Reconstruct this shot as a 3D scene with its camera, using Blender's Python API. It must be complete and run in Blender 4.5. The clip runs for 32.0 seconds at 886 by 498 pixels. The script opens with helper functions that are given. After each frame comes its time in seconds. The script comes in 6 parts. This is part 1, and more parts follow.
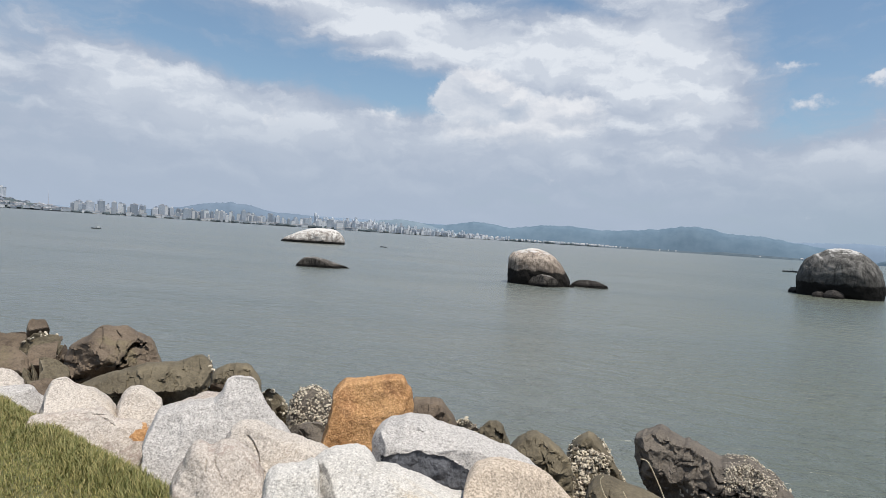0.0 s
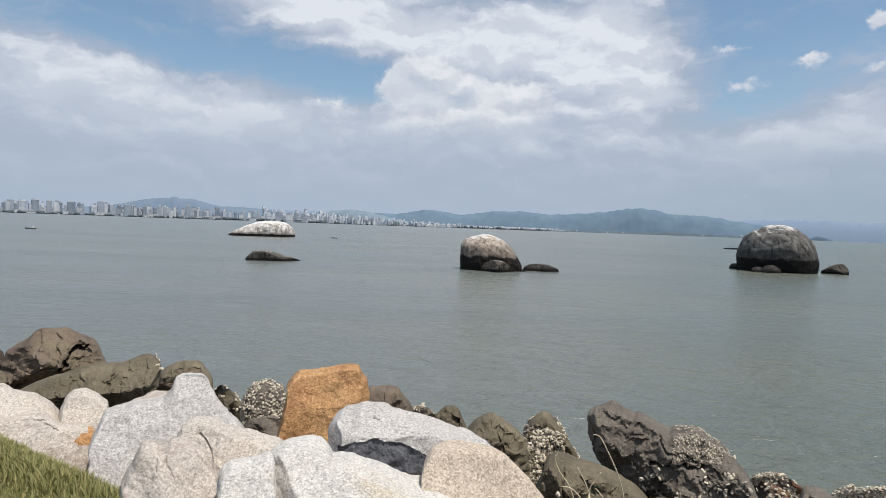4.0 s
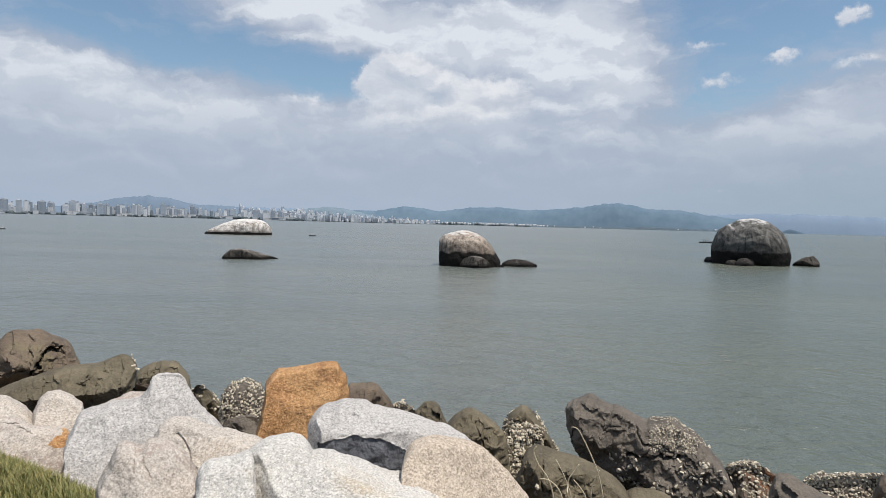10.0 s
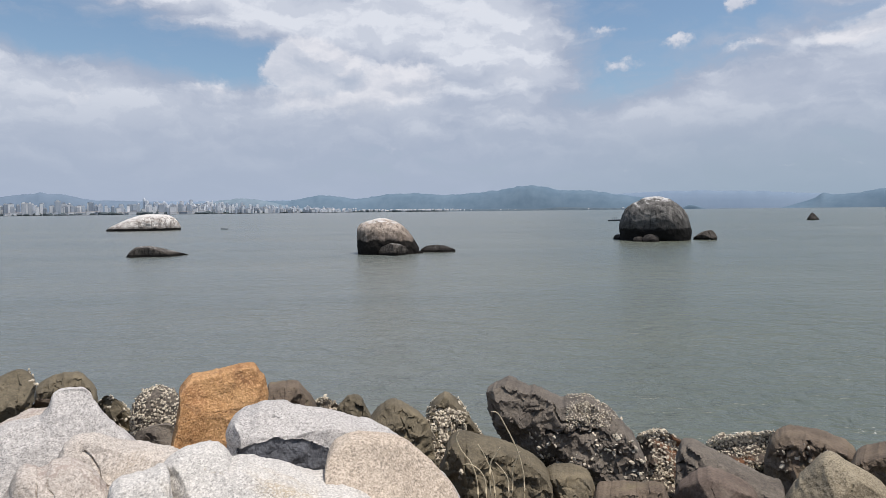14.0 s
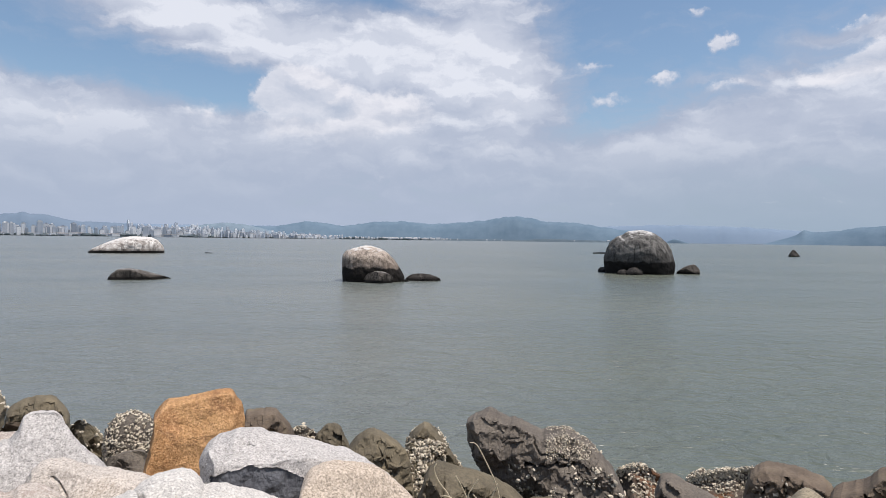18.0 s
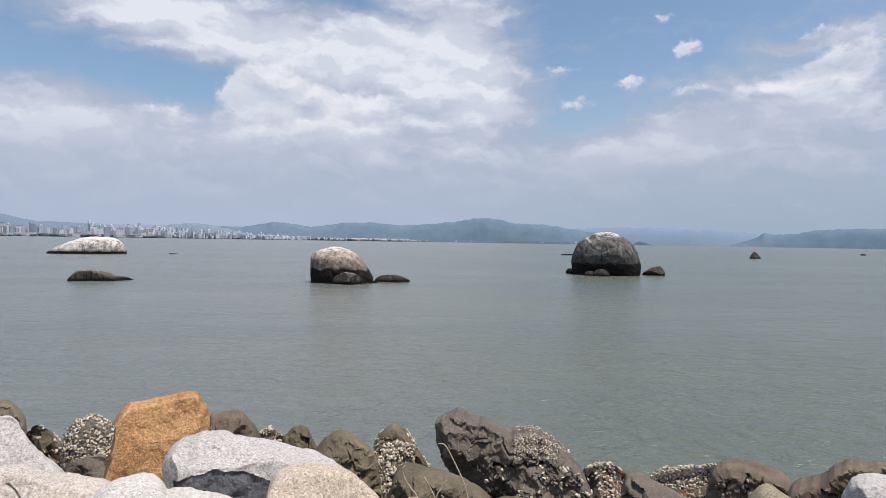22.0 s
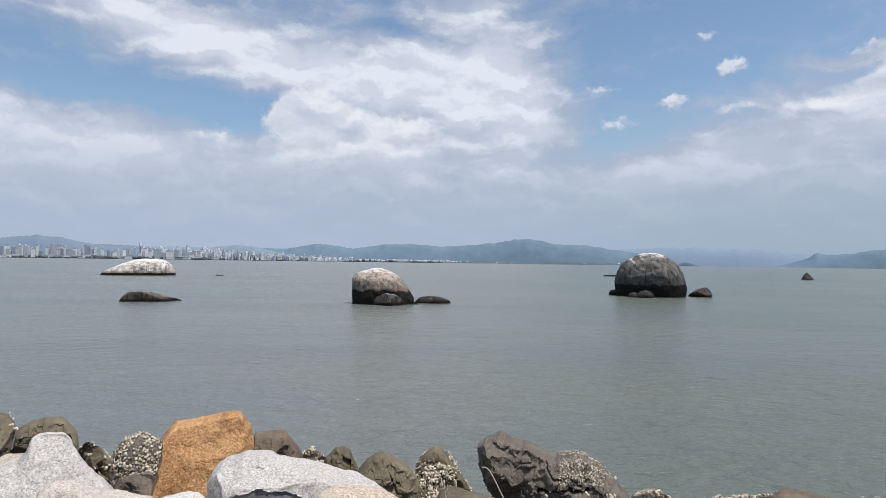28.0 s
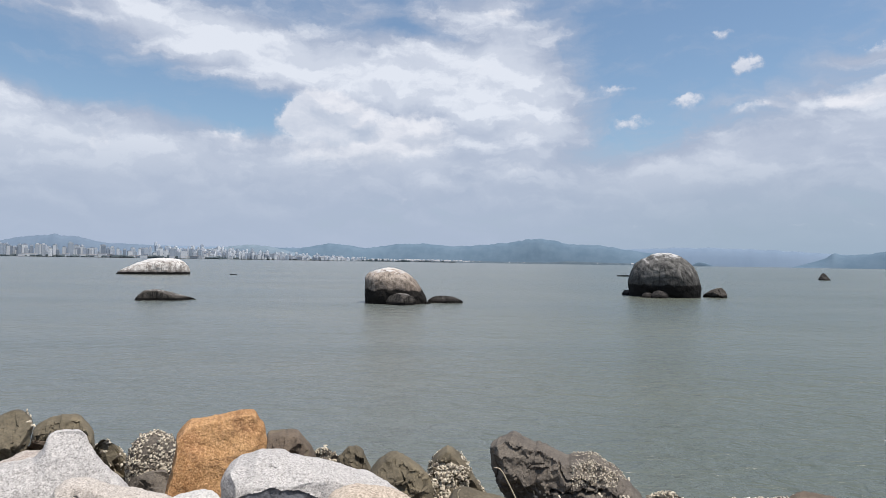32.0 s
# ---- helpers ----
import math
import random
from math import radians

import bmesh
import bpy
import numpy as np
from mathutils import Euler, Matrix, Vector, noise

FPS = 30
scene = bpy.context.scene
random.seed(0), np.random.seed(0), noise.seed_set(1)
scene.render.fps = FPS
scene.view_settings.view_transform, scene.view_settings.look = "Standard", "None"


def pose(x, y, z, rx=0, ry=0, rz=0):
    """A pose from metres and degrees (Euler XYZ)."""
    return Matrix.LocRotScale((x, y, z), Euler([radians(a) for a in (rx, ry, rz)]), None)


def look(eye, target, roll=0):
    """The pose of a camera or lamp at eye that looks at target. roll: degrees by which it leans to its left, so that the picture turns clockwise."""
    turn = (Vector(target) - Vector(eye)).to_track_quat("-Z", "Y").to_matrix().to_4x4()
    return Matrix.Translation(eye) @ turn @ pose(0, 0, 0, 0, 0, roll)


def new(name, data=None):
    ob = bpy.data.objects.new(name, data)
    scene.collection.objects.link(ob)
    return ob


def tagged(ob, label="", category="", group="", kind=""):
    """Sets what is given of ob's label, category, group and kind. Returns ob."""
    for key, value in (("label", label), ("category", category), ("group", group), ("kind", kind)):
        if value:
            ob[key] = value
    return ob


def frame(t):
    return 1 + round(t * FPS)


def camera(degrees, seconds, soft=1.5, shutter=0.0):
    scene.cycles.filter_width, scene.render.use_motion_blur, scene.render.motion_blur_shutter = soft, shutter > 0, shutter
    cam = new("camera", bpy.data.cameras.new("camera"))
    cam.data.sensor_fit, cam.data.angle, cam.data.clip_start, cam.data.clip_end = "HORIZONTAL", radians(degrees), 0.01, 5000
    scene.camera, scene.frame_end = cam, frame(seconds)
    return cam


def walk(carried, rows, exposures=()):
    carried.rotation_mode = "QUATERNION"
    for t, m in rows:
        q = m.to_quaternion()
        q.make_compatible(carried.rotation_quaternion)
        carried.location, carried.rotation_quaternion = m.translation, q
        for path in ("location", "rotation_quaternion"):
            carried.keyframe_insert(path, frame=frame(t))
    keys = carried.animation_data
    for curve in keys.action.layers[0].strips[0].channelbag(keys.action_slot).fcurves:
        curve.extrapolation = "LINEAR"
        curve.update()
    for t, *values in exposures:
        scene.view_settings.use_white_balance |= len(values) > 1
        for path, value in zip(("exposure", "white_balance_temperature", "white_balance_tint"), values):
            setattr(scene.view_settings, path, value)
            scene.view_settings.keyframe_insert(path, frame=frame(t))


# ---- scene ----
# camera: hand-held on the lawn edge, 3.3 m above the water
cam = camera(69.77, 32.0, soft=0.7)
PATH = [
    (0, pose(-0.055, 0.033, 3.283, 88.837, -3.803, 9.996)),
    (0.5, pose(-0.051, 0.023, 3.283, 88.750, -4.126, 9.615)),
    (1, pose(-0.058, 0.036, 3.277, 88.802, -4.248, 9.766)),
    (1.5, pose(-0.053, 0.030, 3.279, 88.769, -4.263, 9.894)),
    (2, pose(-0.052, 0.027, 3.275, 88.066, -3.979, 8.721)),
    (2.5, pose(-0.044, 0.031, 3.276, 88.110, -2.912, 7.420)),
    (3, pose(-0.040, 0.031, 3.274, 87.994, -2.279, 7.526)),
    (3.5, pose(-0.042, 0.038, 3.270, 88.134, -2.316, 6.707)),
    (5.5, pose(-0.023, 0.015, 3.270, 87.166, -0.780, 3.612)),
    (6, pose(-0.028, 0.019, 3.269, 87.482, -1.511, 3.733)),
    (6.5, pose(-0.034, 0.021, 3.269, 87.703, -1.798, 3.816)),
    (7, pose(-0.034, 0.019, 3.271, 87.740, -2.094, 4.025)),
    (7.5, pose(-0.032, 0.019, 3.271, 87.589, -1.698, 4.253)),
    (8, pose(-0.031, 0.015, 3.270, 87.715, -1.805, 4.439)),
    (8.5, pose(-0.032, 0.017, 3.273, 87.643, -1.620, 4.436)),
    (9, pose(-0.035, 0.026, 3.267, 87.663, -1.594, 4.161)),
    (9.5, pose(-0.029, 0.018, 3.272, 87.619, -1.539, 4.292)),
    (10, pose(-0.029, 0.016, 3.269, 87.740, -1.488, 3.722)),
    (10.5, pose(-0.019, 0.006, 3.273, 87.701, -1.779, 3.231)),
    (11, pose(-0.008, 0.010, 3.269, 86.839, -1.180, 1.860)),
    (11.5, pose(-0.021, 0.041, 3.260, 88.106, 0.624, 1.891)),
    (12, pose(0.013, 0.015, 3.269, 88.473, 0.544, 1.994)),
    (12.5, pose(-0.000, 0.029, 3.268, 88.102, -0.033, 2.040)),
    (13, pose(0.007, 0.022, 3.292, 90.298, -0.293, 1.750)),
    (13.5, pose(0.006, 0.031, 3.337, 89.328, 0.378, -1.999)),
    (14, pose(0.000, -0.003, 3.325, 86.563, 0.591, -3.691)),
    (14.5, pose(0.022, -0.055, 3.339, 89.688, 0.133, -5.090)),
    (15, pose(0.020, -0.029, 3.335, 89.444, 1.612, -5.658)),
    (15.5, pose(0.025, -0.059, 3.334, 89.394, 2.002, -6.584)),
    (17.5, pose(0.017, -0.028, 3.328, 89.582, -0.452, -5.740)),
    (18, pose(0.027, -0.031, 3.327, 89.174, -0.712, -4.919)),
    (18.5, pose(0.022, -0.020, 3.323, 89.184, -1.109, -5.040)),
    (19, pose(0.018, -0.013, 3.320, 89.233, -1.196, -4.843)),
    (19.5, pose(0.022, -0.017, 3.319, 88.859, -1.277, -4.958)),
    (20, pose(0.028, -0.017, 3.310, 88.506, -1.439, -5.310)),
    (20.5, pose(0.027, -0.020, 3.322, 88.820, -1.837, -6.946)),
    (21, pose(0.025, -0.017, 3.319, 88.975, -1.692, -7.484)),
    (21.5, pose(0.024, -0.016, 3.318, 89.252, -1.408, -7.708)),
    (22, pose(0.030, -0.028, 3.322, 89.334, -0.874, -7.682)),
    (22.5, pose(0.033, -0.035, 3.321, 89.405, -1.199, -7.510)),
    (23, pose(0.031, -0.018, 3.315, 89.114, -1.480, -7.515)),
    (23.5, pose(0.023, -0.010, 3.313, 89.157, -1.095, -7.260)),
    (24, pose(0.024, -0.019, 3.312, 89.173, -0.996, -7.492)),
    (24.5, pose(0.028, -0.020, 3.314, 89.025, -1.029, -7.451)),
    (26.5, pose(0.043, -0.009, 3.310, 89.107, 1.021, -6.823)),
    (27, pose(0.034, -0.013, 3.315, 89.655, 1.348, -5.431)),
    (27.5, pose(0.023, -0.025, 3.320, 90.199, -0.059, -4.197)),
    (28, pose(0.018, 0.003, 3.312, 91.202, -0.751, -4.037)),
    (28.5, pose(0.020, -0.006, 3.313, 91.055, -0.920, -4.364)),
    (29, pose(0.013, 0.006, 3.312, 91.076, -0.973, -3.701)),
    (29.5, pose(0.014, 0.001, 3.315, 91.469, -1.019, -3.749)),
    (30, pose(0.010, 0.007, 3.317, 91.601, -1.105, -4.016)),
    (30.5, pose(0.015, -0.001, 3.315, 91.339, -1.005, -3.607)),
    (31, pose(0.011, 0.001, 3.316, 91.396, -0.956, -3.354)),
    (31.5, pose(0.017, -0.002, 3.316, 91.313, -0.791, -3.008)),
    (32, pose(0.017, 0.012, 3.312, 91.157, -0.861, -2.911)),
]
walk(cam, PATH, [(0, -0.03, 6500, 10), (9, -0.05, 6500, 10), (12, -0.1, 6490, 11), (14, -0.10, 6460, 13), (15.5, 0.0, 6465, 14), (18, 0, 6465, 14), (25, 0, 6465, 14), (28, 0, 6380, 12), (32, 0, 6380, 12)])

# ---- light: high noon sun, broken cloud ----
SUN_EL, SUN_AZ = radians(70), radians(118)      # azimuth clockwise from +y
sun_way = Vector((math.cos(SUN_EL) * math.sin(SUN_AZ), math.cos(SUN_EL) * math.cos(SUN_AZ), math.sin(SUN_EL)))
sun_data = bpy.data.lights.new("sun", "SUN")
sun_data.energy, sun_data.angle, sun_data.color = 4.3, radians(0.6), (1.0, 0.945, 0.865)
sun = new("sun", sun_data)
sun.matrix_world = look(sun_way * 100, (0, 0, 0))
scene.view_settings.exposure = 0.0


class Nodes:
    """Short hand for building a node tree."""

    def __init__(self, tree):
        self.tree = tree
        tree.nodes.clear()

    def add(self, kind, **sets):
        node = self.tree.nodes.new(kind)
        for key, value in sets.items():
            setattr(node, key, value)
        return node

    def put(self, socket, value):
        if isinstance(value, bpy.types.NodeSocket):
            self.tree.links.new(value, socket)
        elif value is not None:
            socket.default_value = value

    def math(self, op, a, b=None, c=None, clamp=False):
        node = self.add("ShaderNodeMath", operation=op, use_clamp=clamp)
        for socket, value in zip(node.inputs, (a, b, c)):
            self.put(socket, value)
        return node.outputs[0]

    def vec(self, op, a, b=None, c=None):
        node = self.add("ShaderNodeVectorMath", operation=op)
        for socket, value in zip(node.inputs, (a, b, c)):
            self.put(socket, value)
        return node.outputs["Value"] if op in ("DOT_PRODUCT", "LENGTH") else node.outputs[0]

    def noise(self, vector, scale, detail=4.0, rough=0.55, distortion=0.0, color=False):
        node = self.add("ShaderNodeTexNoise")
        self.put(node.inputs["Vector"], vector)
        for key, value in (("Scale", scale), ("Detail", detail), ("Roughness", rough), ("Distortion", distortion)):
            self.put(node.inputs[key], value)
        return node.outputs["Color" if color else "Fac"]

    def cells(self, vector, scale, feature="F1", out="Distance"):
        node = self.add("ShaderNodeTexVoronoi", feature=feature)
        self.put(node.inputs["Vector"], vector)
        self.put(node.inputs["Scale"], scale)
        return node.outputs[out]

    def ramp(self, value, low, high, a=0.0, b=1.0):
        node = self.add("ShaderNodeMapRange", interpolation_type="SMOOTHSTEP")
        for key, val in zip(("Value", "From Min", "From Max", "To Min", "To Max"), (value, low, high, a, b)):
            self.put(node.inputs[key], val)
        return node.outputs[0]

    def mix(self, fac, a, b, mode="MIX"):
        node = self.add("ShaderNodeMix", data_type="RGBA", blend_type=mode, clamp_factor=True)
        for socket, value in zip((node.inputs[0], node.inputs[6], node.inputs[7]), (fac, a, b)):
            self.put(socket, (*value, 1) if isinstance(value, tuple) and len(value) == 3 else value)
        return node.outputs[2]

    def split(self, vector):
        node = self.add("ShaderNodeSeparateXYZ")
        self.put(node.inputs[0], vector)
        return node.outputs

    def join(self, x, y, z):
        node = self.add("ShaderNodeCombineXYZ")
        for socket, value in zip(node.inputs, (x, y, z)):
            self.put(socket, value)
        return node.outputs[0]


def build_sky():
    world = bpy.data.worlds.new("sky")
    scene.world = world
    world.use_nodes = True
    n = Nodes(world.node_tree)
    sky = n.add("ShaderNodeTexSky", sky_type="NISHITA", sun_disc=False, sun_elevation=SUN_EL, sun_rotation=SUN_AZ)
    sky.air_density, sky.dust_density, sky.ozone_density = 1.0, 1.2, 1.5
    way = n.add("ShaderNodeTexCoord").outputs["Generated"]
    x, y, z = n.split(way)[:3]
    flat = n.math("SQRT", n.math("MAXIMUM", n.math("SUBTRACT", 1.0, n.math("MULTIPLY", z, z)), 1e-4))
    u = n.math("ARCTAN2", x, y)                          # bearing, radians
    v = n.math("DIVIDE", z, flat)                        # tangent of the height over the horizon
    v = n.math("MINIMUM", v, 2.0)
    uv = n.join(u, v, 0.0)
    warp = n.vec("SUBTRACT", n.noise(uv, 7.0, 6.0, 0.62, color=True), (0.5, 0.5, 0.5))
    uvw = n.vec("MULTIPLY_ADD", warp, (0.15, 0.075, 0.0), uv)
    curl = n.vec("SUBTRACT", n.noise(uv, 24.0, 6.0, 0.65, color=True), (0.5, 0.5, 0.5))
    uvh = n.vec("MULTIPLY_ADD", curl, (0.055, 0.042, 0.0), n.vec("MULTIPLY_ADD", warp, (0.04, 0.03, 0.0), uv))
    # cloud banks: bearing, height, half width, half height, slant, weight
    total = None
    for (bu, bv, wu, wv, slant, weight) in SKY_BANKS + SKY_GAPS:
        m = n.add("ShaderNodeMapping", vector_type="TEXTURE")
        n.put(m.inputs["Vector"], uvw)
        m.inputs["Location"].default_value = (bu, bv, 0)
        m.inputs["Rotation"].default_value = (0, 0, slant)
        m.inputs["Scale"].default_value = (wu, wv, 1)
        d2 = n.vec("DOT_PRODUCT", m.outputs[0], m.outputs[0])
        g = n.math("POWER", 0.368, d2)
        total = n.math("MULTIPLY_ADD", g, weight, total if total is not None else 0.0)
    stretch = n.vec("MULTIPLY", uvw, (1.0, 2.3, 1.0))
    big = n.noise(stretch, 3.2, 3.0, 0.5)
    fine = n.noise(stretch, 10.0, 8.0, 0.58)
    wisp = n.noise(n.vec("MULTIPLY", uvw, (1.0, 3.0, 1.0)), 8.0, 8.0, 0.62)
    round_uv = n.vec("MULTIPLY", uvw, (1.0, 1.3, 1.0))
    puff = n.math("ADD", n.math("MULTIPLY", n.cells(round_uv, 17.0), 0.6), n.math("MULTIPLY", n.cells(round_uv, 40.0), 0.4))
    puff = n.math("SUBTRACT", 0.45, puff)                # rounded heads of cumulus
    dens = n.math("ADD", total, n.math("MULTIPLY_ADD", n.math("SUBTRACT", big, 0.5), 0.35, 0.16))
    dens = n.math("ADD", dens, n.math("MULTIPLY", n.math("SUBTRACT", fine, 0.5), 0.75))
    dens = n.math("ADD", dens, n.math("MULTIPLY", n.math("SUBTRACT", wisp, 0.5), 0.45))
    dens = n.math("ADD", dens, n.math("MULTIPLY", puff, 0.22))
    dens = n.math("ADD", dens, n.ramp(v, 0.12, 0.27, 0.40, 0.0))
    alpha = n.math("ADD", n.ramp(dens, -0.14, 0.58), n.ramp(wisp, 0.50, 0.78, 0.0, 0.38), clamp=True)
    # a cloud is whiter where it is thick and its upper rim is turned to the sun
    up = n.vec("ADD", stretch, (0.008, 0.045, 0.0))
    fine_up = n.noise(up, 10.0, 8.0, 0.58)
    puff_up = n.math("SUBTRACT", 0.45, n.cells(up, 15.0))
    rim = n.math("MULTIPLY", n.math("SUBTRACT", fine, fine_up), 1.6)
    rim = n.math("MULTIPLY_ADD", n.math("SUBTRACT", n.math("SUBTRACT", 0.45, n.cells(stretch, 15.0)), puff_up), 0.5, rim)
    white = n.math("ADD", n.ramp(dens, 0.15, 1.45), n.math("MULTIPLY", rim, n.ramp(dens, 0.1, 0.6)))
    white = n.math("ADD", white, n.math("MULTIPLY", n.math("SUBTRACT", fine, 0.50), n.ramp(v, 0.06, 0.24, 0.22, 0.75)))
    white = n.math("ADD", white, n.math("MULTIPLY", n.math("SUBTRACT", big, 0.5), 0.4))
    white = n.math("ADD", white, n.math("MULTIPLY", n.math("SUBTRACT", wisp, 0.5), 0.3), clamp=True)
    white = n.math("MAXIMUM", white, n.ramp(dens, 0.35, 1.0, 0.0, 0.62))
    white = n.math("MULTIPLY", white, n.math("MULTIPLY", n.ramp(v, 0.04, 0.25, 0.18, 0.94), n.ramp(u, 0.15, 0.6, 1.0, 0.8)))
    veil = n.mix(white, (0.442, 0.508, 0.632), (0.88, 0.92, 0.975))
    # cumulus heads: crisp billowing tops over grey bases
    heap, height = None, None
    for (bu, bv, wu, wv, weight) in SKY_HEAPS + SKY_PUFFS:
        m = n.add("ShaderNodeMapping", vector_type="TEXTURE")
        n.put(m.inputs["Vector"], uvh)
        m.inputs["Location"].default_value = (bu, bv, 0)
        m.inputs["Scale"].default_value = (wu, wv, 1)
        g = n.math("MULTIPLY", n.math("POWER", 0.368, n.vec("DOT_PRODUCT", m.outputs[0], m.outputs[0])), weight)
        heap = n.math("ADD", g, heap) if heap is not None else g
        height = n.math("MULTIPLY_ADD", g, n.split(m.outputs[0])[1], height if height is not None else 0.0)
    height = n.math("DIVIDE", height, n.math("ADD", heap, 0.02))
    small = n.noise(uv, 55.0, 5.0, 0.6)
    body = n.math("ADD", heap, n.math("MULTIPLY", n.math("SUBTRACT", fine, 0.5), 0.6))
    body = n.math("ADD", body, n.math("MULTIPLY_ADD", puff, 0.35, n.math("MULTIPLY", n.math("SUBTRACT", small, 0.5), 0.9)))
    soft_edge = n.ramp(height, -0.9, 0.6, 1.0, 0.58)      # ragged, soft base; crisp top
    head = n.math("MULTIPLY", n.ramp(n.math("DIVIDE", n.math("SUBTRACT", body, 0.30), soft_edge), 0.0, 1.0), n.ramp(heap, 0.06, 0.45))
    lit = n.math("ADD", n.math("MULTIPLY_ADD", height, 0.55, 0.55), n.math("MULTIPLY", rim, 1.1))
    lit = n.math("ADD", lit, n.math("MULTIPLY", n.math("SUBTRACT", small, 0.5), 0.5), clamp=True)
    veil = n.mix(n.math("MULTIPLY", head, 0.76), veil, n.mix(lit, (0.60, 0.65, 0.74), (0.98, 0.98, 1.0)))
    alpha = n.math("MAXIMUM", alpha, n.math("MULTIPLY", head, 0.9))
    haze = n.ramp(v, -0.02, 0.17, 1.0, 0.0)
    sky_bg = n.add("ShaderNodeBackground")
    n.put(sky_bg.inputs[0], n.mix(1.0, sky.outputs[0], (0.94, 1.0, 0.97), "MULTIPLY"))
    sky_bg.inputs[1].default_value = SKY_STRENGTH
    cloud_bg = n.add("ShaderNodeBackground")
    n.put(cloud_bg.inputs[0], veil)
    cloud_bg.inputs[1].default_value = 0.93
    haze_bg = n.add("ShaderNodeBackground")
    low = n.mix(n.math("MULTIPLY", alpha, 0.5), (0.365, 0.455, 0.585), (0.455, 0.53, 0.655))
    n.put(haze_bg.inputs[0], n.mix(n.ramp(u, 0.05, 0.55), low, n.mix(1.0, low, (0.80, 0.875, 0.85), "MULTIPLY")))
    haze_bg.inputs[1].default_value = 1.0
    a = n.add("ShaderNodeMixShader")
    n.put(a.inputs[0], n.math("MULTIPLY", alpha, 0.93))
    n.put(a.inputs[1], sky_bg.outputs[0])
    n.put(a.inputs[2], cloud_bg.outputs[0])
    b = n.add("ShaderNodeMixShader")
    n.put(b.inputs[0], n.math("MULTIPLY", haze, 0.92))
    n.put(b.inputs[1], a.outputs[0])
    n.put(b.inputs[2], haze_bg.outputs[0])
    out = n.add("ShaderNodeOutputWorld")
    n.put(out.inputs[0], b.outputs[0])


SKY_STRENGTH = 0.130
SKY_BANKS = [
    (-0.233, 0.314, 0.165, 0.036, -0.25, 0.70),
    (0.028, 0.296, 0.194, 0.073, 0.00, 0.75),
    (0.166, 0.268, 0.105, 0.063, 0.00, 0.65),
    (0.163, 0.340, 0.089, 0.050, 0.30, 0.50),
    (0.209, 0.203, 0.087, 0.034, 0.00, 0.35),
    (-0.598, 0.170, 0.188, 0.056, -0.20, 0.55),
    (-0.380, 0.161, 0.167, 0.041, -0.10, 0.40),
    (-0.029, 0.157, 0.148, 0.039, 0.00, 0.40),
    (0.381, 0.132, 0.170, 0.036, 0.05, 0.30),
    (0.444, 0.134, 0.107, 0.020, 0.06, 0.38),
    (0.475, 0.166, 0.080, 0.034, 0.00, 0.20),
    (0.660, 0.207, 0.106, 0.054, 0.10, 0.45),
    (0.654, 0.293, 0.058, 0.012, 0.12, 0.50),
    (-0.304, 0.332, 0.217, 0.038, -0.20, 0.55),
    (-0.558, 0.268, 0.094, 0.011, -0.12, 0.35),
    (-0.428, 0.266, 0.047, 0.018, -0.10, 0.30),
    (0.115, 0.403, 0.098, 0.032, 0.40, 0.45),
]
SKY_GAPS = [
    (-0.244, 0.223, 0.108, 0.032, -0.22, -0.55),
    (-0.397, 0.242, 0.144, 0.028, -0.22, -0.40),
    (-0.592, 0.264, 0.135, 0.030, -0.15, -0.38),
    (0.381, 0.293, 0.102, 0.043, 0.00, -0.50),
    (0.312, 0.195, 0.067, 0.028, 0.10, -0.35),
    (0.379, 0.318, 0.144, 0.051, 0.00, -0.38),
    (0.367, 0.182, 0.074, 0.030, 0.00, -0.30),
    (0.039, 0.357, 0.097, 0.019, -0.10, -0.50),
    (0.423, 0.362, 0.236, 0.051, 0.00, -0.35),
    (-0.605, 0.158, 0.040, 0.019, 0.00, -0.22),
    (-0.472, 0.124, 0.125, 0.013, -0.05, -0.15),
    (-0.444, 0.256, 0.137, 0.026, -0.10, -0.28),
]
SKY_HEAPS = [
    (-0.064, 0.173, 0.123, 0.037, 1.10),
    (-0.148, 0.237, 0.043, 0.030, 1.15),
    (-0.184, 0.215, 0.026, 0.023, 0.95),
    (-0.099, 0.211, 0.048, 0.040, 0.90),
    (0.005, 0.209, 0.061, 0.031, 0.90),
    (-0.144, 0.188, 0.053, 0.030, 0.90),
    (-0.272, 0.180, 0.041, 0.020, 0.75),
    (-0.442, 0.165, 0.025, 0.037, 0.55),
    (-0.627, 0.211, 0.021, 0.017, 0.55),
    (0.311, 0.264, 0.039, 0.011, 0.85),
    (0.413, 0.243, 0.035, 0.013, 0.95),
    (0.492, 0.222, 0.039, 0.010, 0.95),
    (0.493, 0.283, 0.012, 0.020, 0.62),
]
